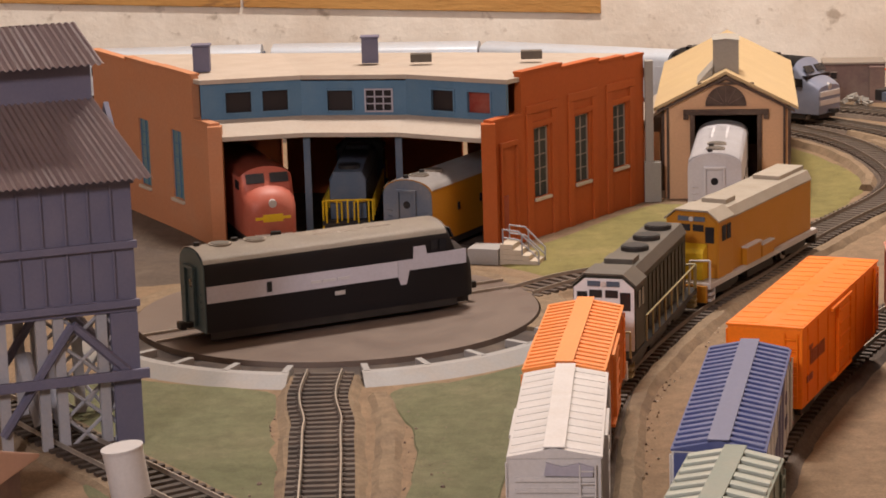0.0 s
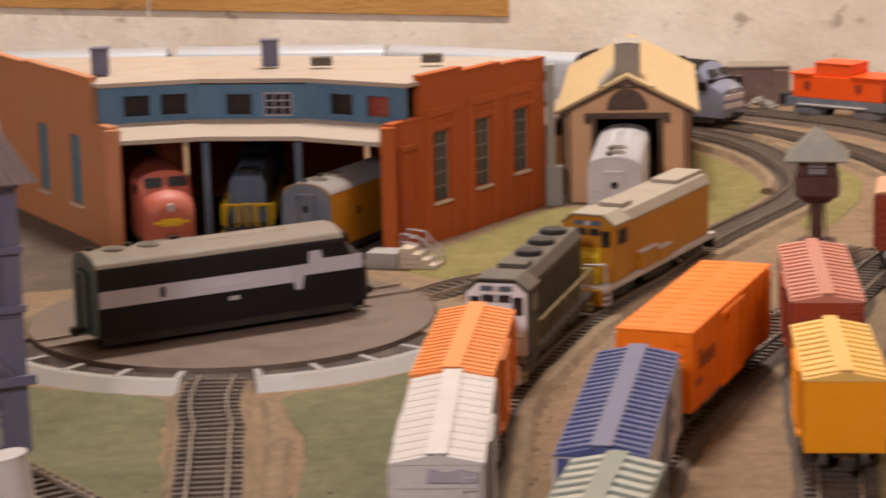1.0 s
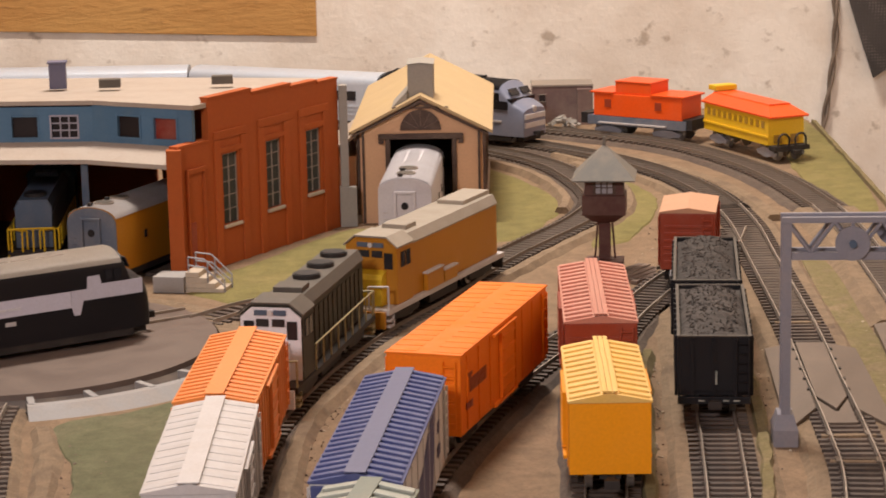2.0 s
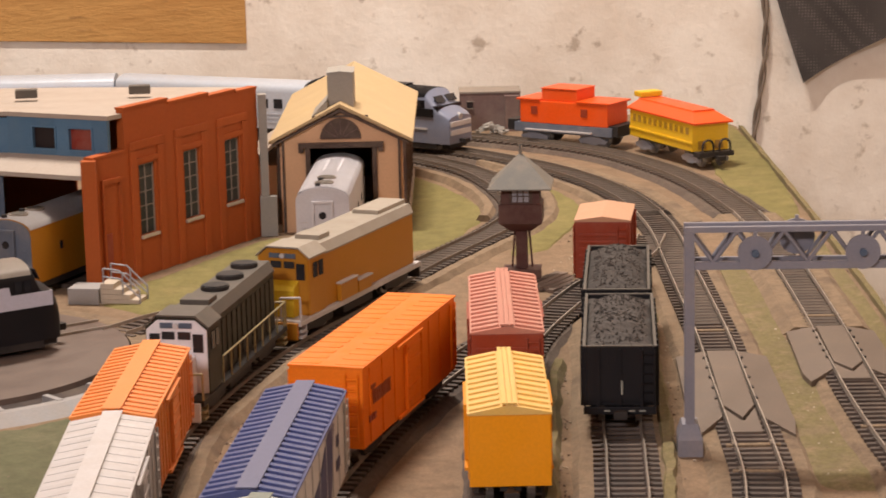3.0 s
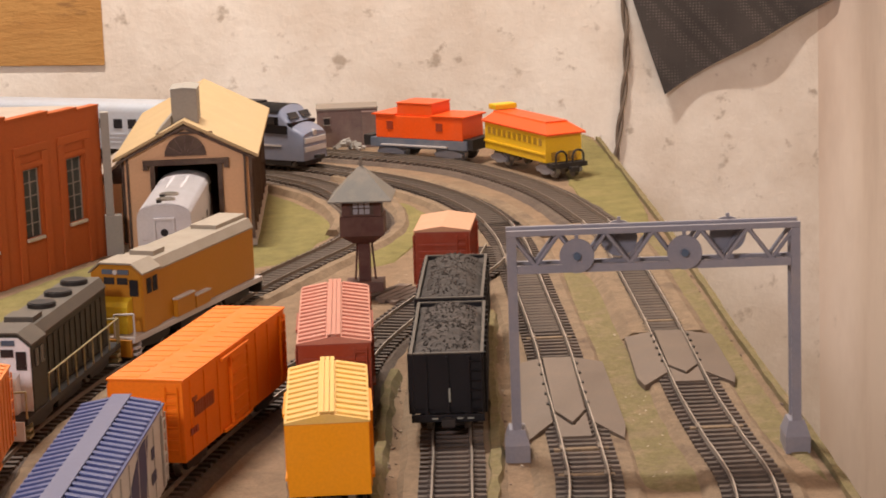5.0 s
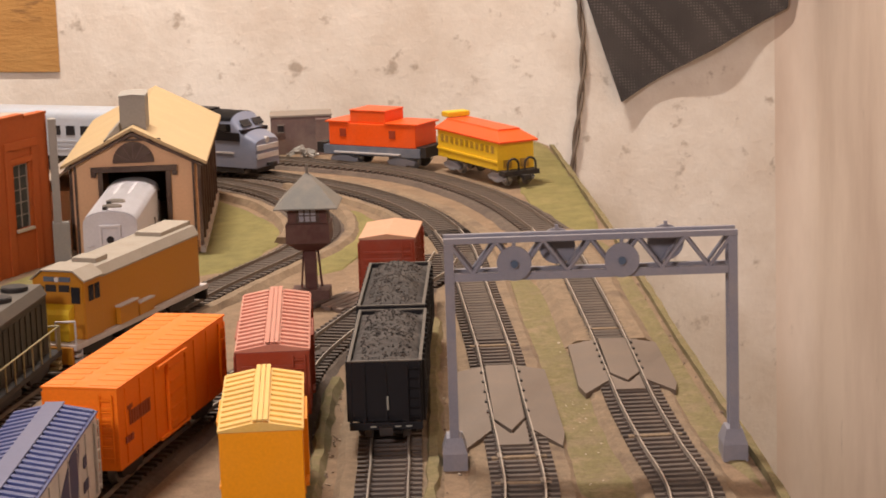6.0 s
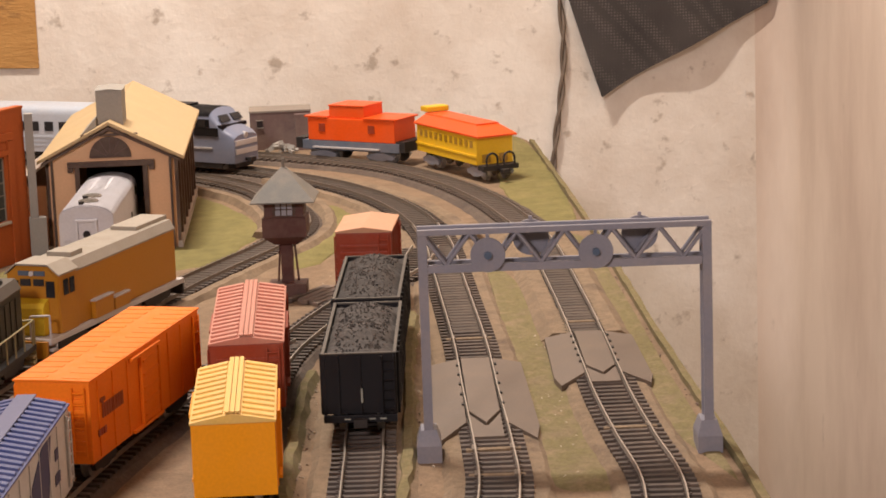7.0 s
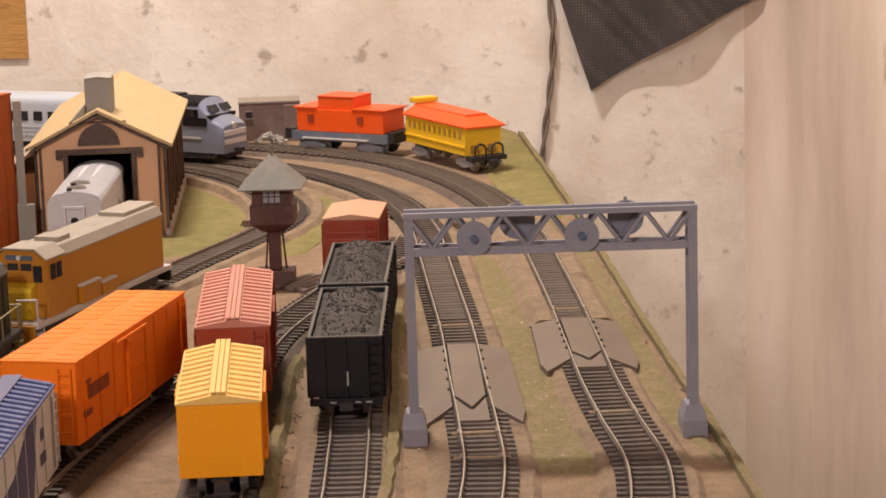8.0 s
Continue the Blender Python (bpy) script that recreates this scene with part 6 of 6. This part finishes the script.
nose_at = min(range(len(LINE)), key=lambda i: (LINE[i] - Vector((0.205, 1.588, 0))).length) * 0.002
nose, tail = along(nose_at), along(nose_at + 0.146)
mid, run = (nose + tail) / 2, nose - tail
pl = cab_unit(on_rail(mid.x, mid.y, math.degrees(math.atan2(run.y, run.x))), 0.146, "violet-grey passenger diesel with black roof and bright nose stripes", "violet_dark", "black", None, "black", H=0.0490, sharp=True, stacks=True)
for s in (-1, 1):
    y0, y1 = sorted((s * 0.0171, s * 0.0176))
    part("upper_black", boxes((-0.073, 0.050, y0, y1, 0.0340, 0.0405)), "black", pl)
    part("cab_black", boxes((0.034, 0.0585, y0, y1 , 0.0270, 0.0338)), "black", pl)
    part("cab_window_trim", boxes((0.040, 0.0465, *sorted((s * 0.0177, s * 0.0180)), 0.0345, 0.0400)), "glass", pl)
    part("side_stripe", boxes((-0.073, 0.052, y0, y1, 0.0165, 0.0180)), "white", pl, "thin white side stripe")
part("roof_gear", boxes((-0.066, -0.030, -0.0070, 0.0070, 0.0486, 0.0515), bevel=0.0008), "black", pl)
part("roof_gear", boxes((-0.024, 0.022, -0.0062, 0.0062, 0.0486, 0.0508), bevel=0.0008), "black", pl)
part("cab_front", boxes((0.0560, 0.0625, -0.0165, 0.0165, 0.0330, 0.0362), bevel=0.0008), "black", pl)
for z in (0.0125, 0.0195):
    part("nose_stripe", boxes((0.0722, 0.0740, -0.0140, 0.0140, z, z + 0.0042), bevel=0.0003), "white", pl, "bright white nose stripe")


def coach(m, L, label):
    top = thing("passenger_coach", m, label, "passenger coach", "coaches of the passenger train")
    h, W, H = L / 2, 0.0165, 0.0470
    bm = bmesh.new()
    prof = [(-W, 0.0070), (-W, H - 0.009)] + [(-W * math.cos(math.pi * k / 12), H - 0.009 + 0.009 * math.sin(math.pi * k / 12) ** 0.8) for k in range(1, 12)] + [(W, H - 0.009), (W, 0.0070)]
    prism(bm, prof, -h, h, "x")
    part("body", bm, "silver", top, smooth=True)
    for s in (-1, 1):
        y0, y1 = sorted((s * (W + 0.0001), s * (W + 0.0005)))
        n = 11
        for k in range(n):
            x = -h + 0.024 + k * (L - 0.048) / (n - 1)
            part("window", boxes((x - 0.0042, x + 0.0042, y0, y1, 0.0245, 0.0325), bevel=0.00015), "glass", top)
        for z in (0.012, 0.0155, 0.019):
            part("flute", boxes((-h + 0.001, h - 0.001, y0, y1, z, z + 0.0012)), "silver", top)
        for e in (-1, 1):
            x = e * (h - 0.0085)
            part("door", boxes((x - 0.004, x + 0.004, y0, y1, 0.0085, 0.0345), bevel=0.0002), "silver", top)
        part("vestibule", boxes((*sorted((s * (h + 0.0001), s * (h + 0.0025))), -0.0075, 0.0075, 0.0085, 0.0400), bevel=0.0004), "slate_loco", top)
        truck(top, s * (h - 0.030))
    part("underframe", boxes((-h + 0.004, h - 0.004, -0.010, 0.010, 0.0030, 0.0069), bevel=0.0006), "under", top)
    return top


start = nose_at + 0.154
for k in range(4):
    a, b = along(start + k * 0.196), along(start + k * 0.196 + 0.188)
    c_, d = (a + b) / 2, b - a
    coach(on_rail(c_.x, c_.y, math.degrees(math.atan2(d.y, d.x))), 0.186, "silver-blue passenger coach with a row of dark windows")

# ---- caboose and old coach at the back ----
cb = thing("caboose", on_rail(0.304, 1.622, -41.0, 0.0005) @ Matrix.Diagonal((1, 1, 0.93, 1)), "bright orange caboose with cupola on a grey-blue frame", "caboose")
part("body", boxes((-0.040, 0.044, -0.0165, 0.0165, 0.0185, 0.0385), bevel=0.0008), "caboose_orange", cb)
part("cupola", boxes((-0.020, 0.014, -0.0145, 0.0145, 0.0386, 0.0490), bevel=0.0008), "caboose_orange", cb)
part("roof", boxes((-0.043, -0.0205, -0.0175, 0.0175, 0.0386, 0.0402), bevel=0.0005), "caboose_orange", cb)
part("roof", boxes((0.0145, 0.047, -0.0175, 0.0175, 0.0386, 0.0402), bevel=0.0005), "caboose_orange", cb)
part("cupola_roof", boxes((-0.0205, 0.0145, -0.0150, 0.0150, 0.0491, 0.0503), bevel=0.0005), "caboose_orange", cb)
part("frame", boxes((-0.046, 0.048, -0.0165, 0.0165, 0.0100, 0.0184), bevel=0.0005), "frame_blue", cb)
for s in (-1, 1):
    y0, y1 = sorted((s * 0.0166, s * 0.0171))
    for x in (-0.026, 0.022):
        part("window", boxes((x - 0.003, x + 0.003, y0, y1, 0.0265, 0.0335)), "maroon", cb)
    part("step_board", boxes((-0.034, 0.030, *sorted((s * 0.0166, s * 0.0195)), 0.0120, 0.0132)), "loco_grey", cb)
    truck(cb, s * 0.028, "leg_grey")
    part("end_platform", boxes((*sorted((s * 0.0445, s * 0.053)), -0.0155, 0.0155, 0.0105, 0.0200)), "under", cb)
oc = thing("old_coach", on_rail(0.3760, 1.528, -73.0, 0.0005), "yellow old-time coach with orange hipped roof and black platform", "coach")
part("body", boxes((-0.056, 0.046, -0.0160, 0.0160, 0.0115, 0.0330), bevel=0.0005), "coach_yellow", oc)
bm = bmesh.new()
loft(bm, [[(x0, -w, z), (x1, -w, z), (x1, w, z), (x0, w, z)] for x0, x1, w, z in ((-0.059, 0.0515, 0.0172, 0.0331), (-0.059, 0.0515, 0.0172, 0.0345), (-0.052, 0.036, 0.0100, 0.0410), (-0.052, 0.036, 0.0095, 0.0422))])
rf = part("roof", bm, "caboose_orange", oc, "orange hipped roof")
for k in range(11):
    x = -0.050 + k * 0.0086
    for s in (-1, 1):
        y0, y1 = sorted((s * 0.0161, s * 0.0165))
        part("window", boxes((x, x + 0.0046, y0, y1, 0.0245, 0.0300), bevel=0.0002), "coach_shade", oc)
part("waist_rail", boxes((-0.0565, 0.0465, -0.0168, -0.0161, 0.0175, 0.0190)), "coach_yellow", oc)
part("end_platform", boxes((0.0465, 0.056, -0.0155, 0.0155, 0.0080, 0.0118), bevel=0.0003), "under", oc)
for s in (-1, 1):
    part("end_window", boxes((0.0461, 0.0466, s * 0.0075 - 0.0035, s * 0.0075 + 0.0035, 0.0130, 0.0195)), "coach_shade", oc)
    bm = bmesh.new()
    for a in range(9):
        t0, t1 = math.pi * a / 9, math.pi * (a + 1) / 9
        rod(bm, (0.0555, s * 0.0075 + 0.0048 * math.cos(t0), 0.0165 + 0.0048 * math.sin(t0)), (0.0555, s * 0.0075 + 0.0048 * math.cos(t1), 0.0165 + 0.0048 * math.sin(t1)), 0.0009, 6)
    for e in (-1, 1):
        rod(bm, (0.0555, s * 0.0075 + e * 0.0048, 0.0118), (0.0555, s * 0.0075 + e * 0.0048, 0.0165), 0.0009, 6)
    part("railing", bm, "under", oc)
    truck(oc, s * 0.038, "leg_grey")
coupler(oc, 0.056, 1)
bm = bmesh.new()
box(bm, -0.060, -0.048, -0.010, 0.010, 0.0427, 0.0470, bevel=0.001)
part("roof_box", bm, "lemon", oc)

# ---- planks by the tower, loose stones and debris ----
pk = thing("plank_stack", Matrix.Translation((0.203, 1.098, GROUND)) @ Matrix.Rotation(radians(52), 4, "Z"), "weathered dark planks lying beside the signal tower", "planks")
for k in range(5):
    o = part("plank", boxes((-0.024 + 0.003 * (k % 2), 0.020 - 0.002 * (k % 3), -0.0022, 0.0022, 0.0002, 0.0024), bevel=0.0003), "plank", pk)
    o.matrix_basis = Matrix.Translation((0.001 * k, -0.011 + 0.0052 * k, 0.0001 * k)) @ Matrix.Rotation(radians((k * 37) % 7 - 3), 4, "Z")


def scatter(name, label, material, zones, seed, r0, r1):
    """Loose stones along lines: zones are (points, spread, count)."""
    rnd = random.Random(seed)
    bm = bmesh.new()
    for pts, spread, count in zones:
        line = spline(pts, 0.004)
        for _ in range(count):
            p = rnd.choice(line)
            x, y = p.x + rnd.gauss(0, spread), p.y + rnd.gauss(0, spread)
            r = rnd.uniform(r0, r1) * (1.8 if rnd.random() < 0.04 else 1)
            m = Matrix.Translation((x, y, GROUND + r * 0.35)) @ Euler((rnd.uniform(0, 3), rnd.uniform(0, 3), rnd.uniform(0, 3))).to_matrix().to_4x4() @ Matrix.Diagonal((1, rnd.uniform(0.6, 1), rnd.uniform(0.4, 0.8), 1))
            bmesh.ops.create_icosphere(bm, subdivisions=1, radius=r, matrix=m)
    return tagged(part(name, bm, material), label, "gravel", kind="stuff")


scatter("gravel", "pale loose stones along the plaster roadbeds", "stone", [
    ([(0.172, 0.90), (0.147, 0.769), (0.125, 0.65)], 0.006, 90), ([(0.246, 1.023), (0.207, 0.802), (0.187, 0.691)], 0.007, 110),
    ([(0.30, 0.95), (0.282, 0.80), (0.262, 0.68)], 0.008, 70), ([(0.09, 1.05), (0.018, 0.885), (-0.024, 0.70), (-0.034, 0.60)], 0.006, 90),
    ([(0.24, 1.18), (0.225, 1.10), (0.26, 1.13)], 0.012, 60), ([(-0.04, 1.07), (0.02, 1.10)], 0.014, 30)], 4, 0.0004, 0.0010)
scatter("debris", "dark crumbs of ballast and bark on the ground", "plank", [
    ([(0.165, 0.88), (0.147, 0.769), (0.125, 0.65)], 0.004, 170), ([(0.236, 1.00), (0.207, 0.802), (0.187, 0.691)], 0.005, 120),
    ([(-0.119, 0.79), (-0.112, 0.70), (-0.115, 0.62)], 0.008, 120), ([(-0.185, 0.80), (-0.188, 0.70), (-0.185, 0.64)], 0.004, 70),
    ([(0.085, 1.06), (0.018, 0.885), (-0.020, 0.72), (-0.030, 0.60)], 0.004, 220), ([(0.29, 0.72), (0.30, 0.80), (0.325, 1.0)], 0.003, 90),
    ([(0.33, 0.70), (0.36, 0.92), (0.40, 1.22)], 0.003, 90), ([(0.24, 1.25), (0.26, 1.18), (0.30, 1.25)], 0.012, 80)], 9, 0.0003, 0.0009)
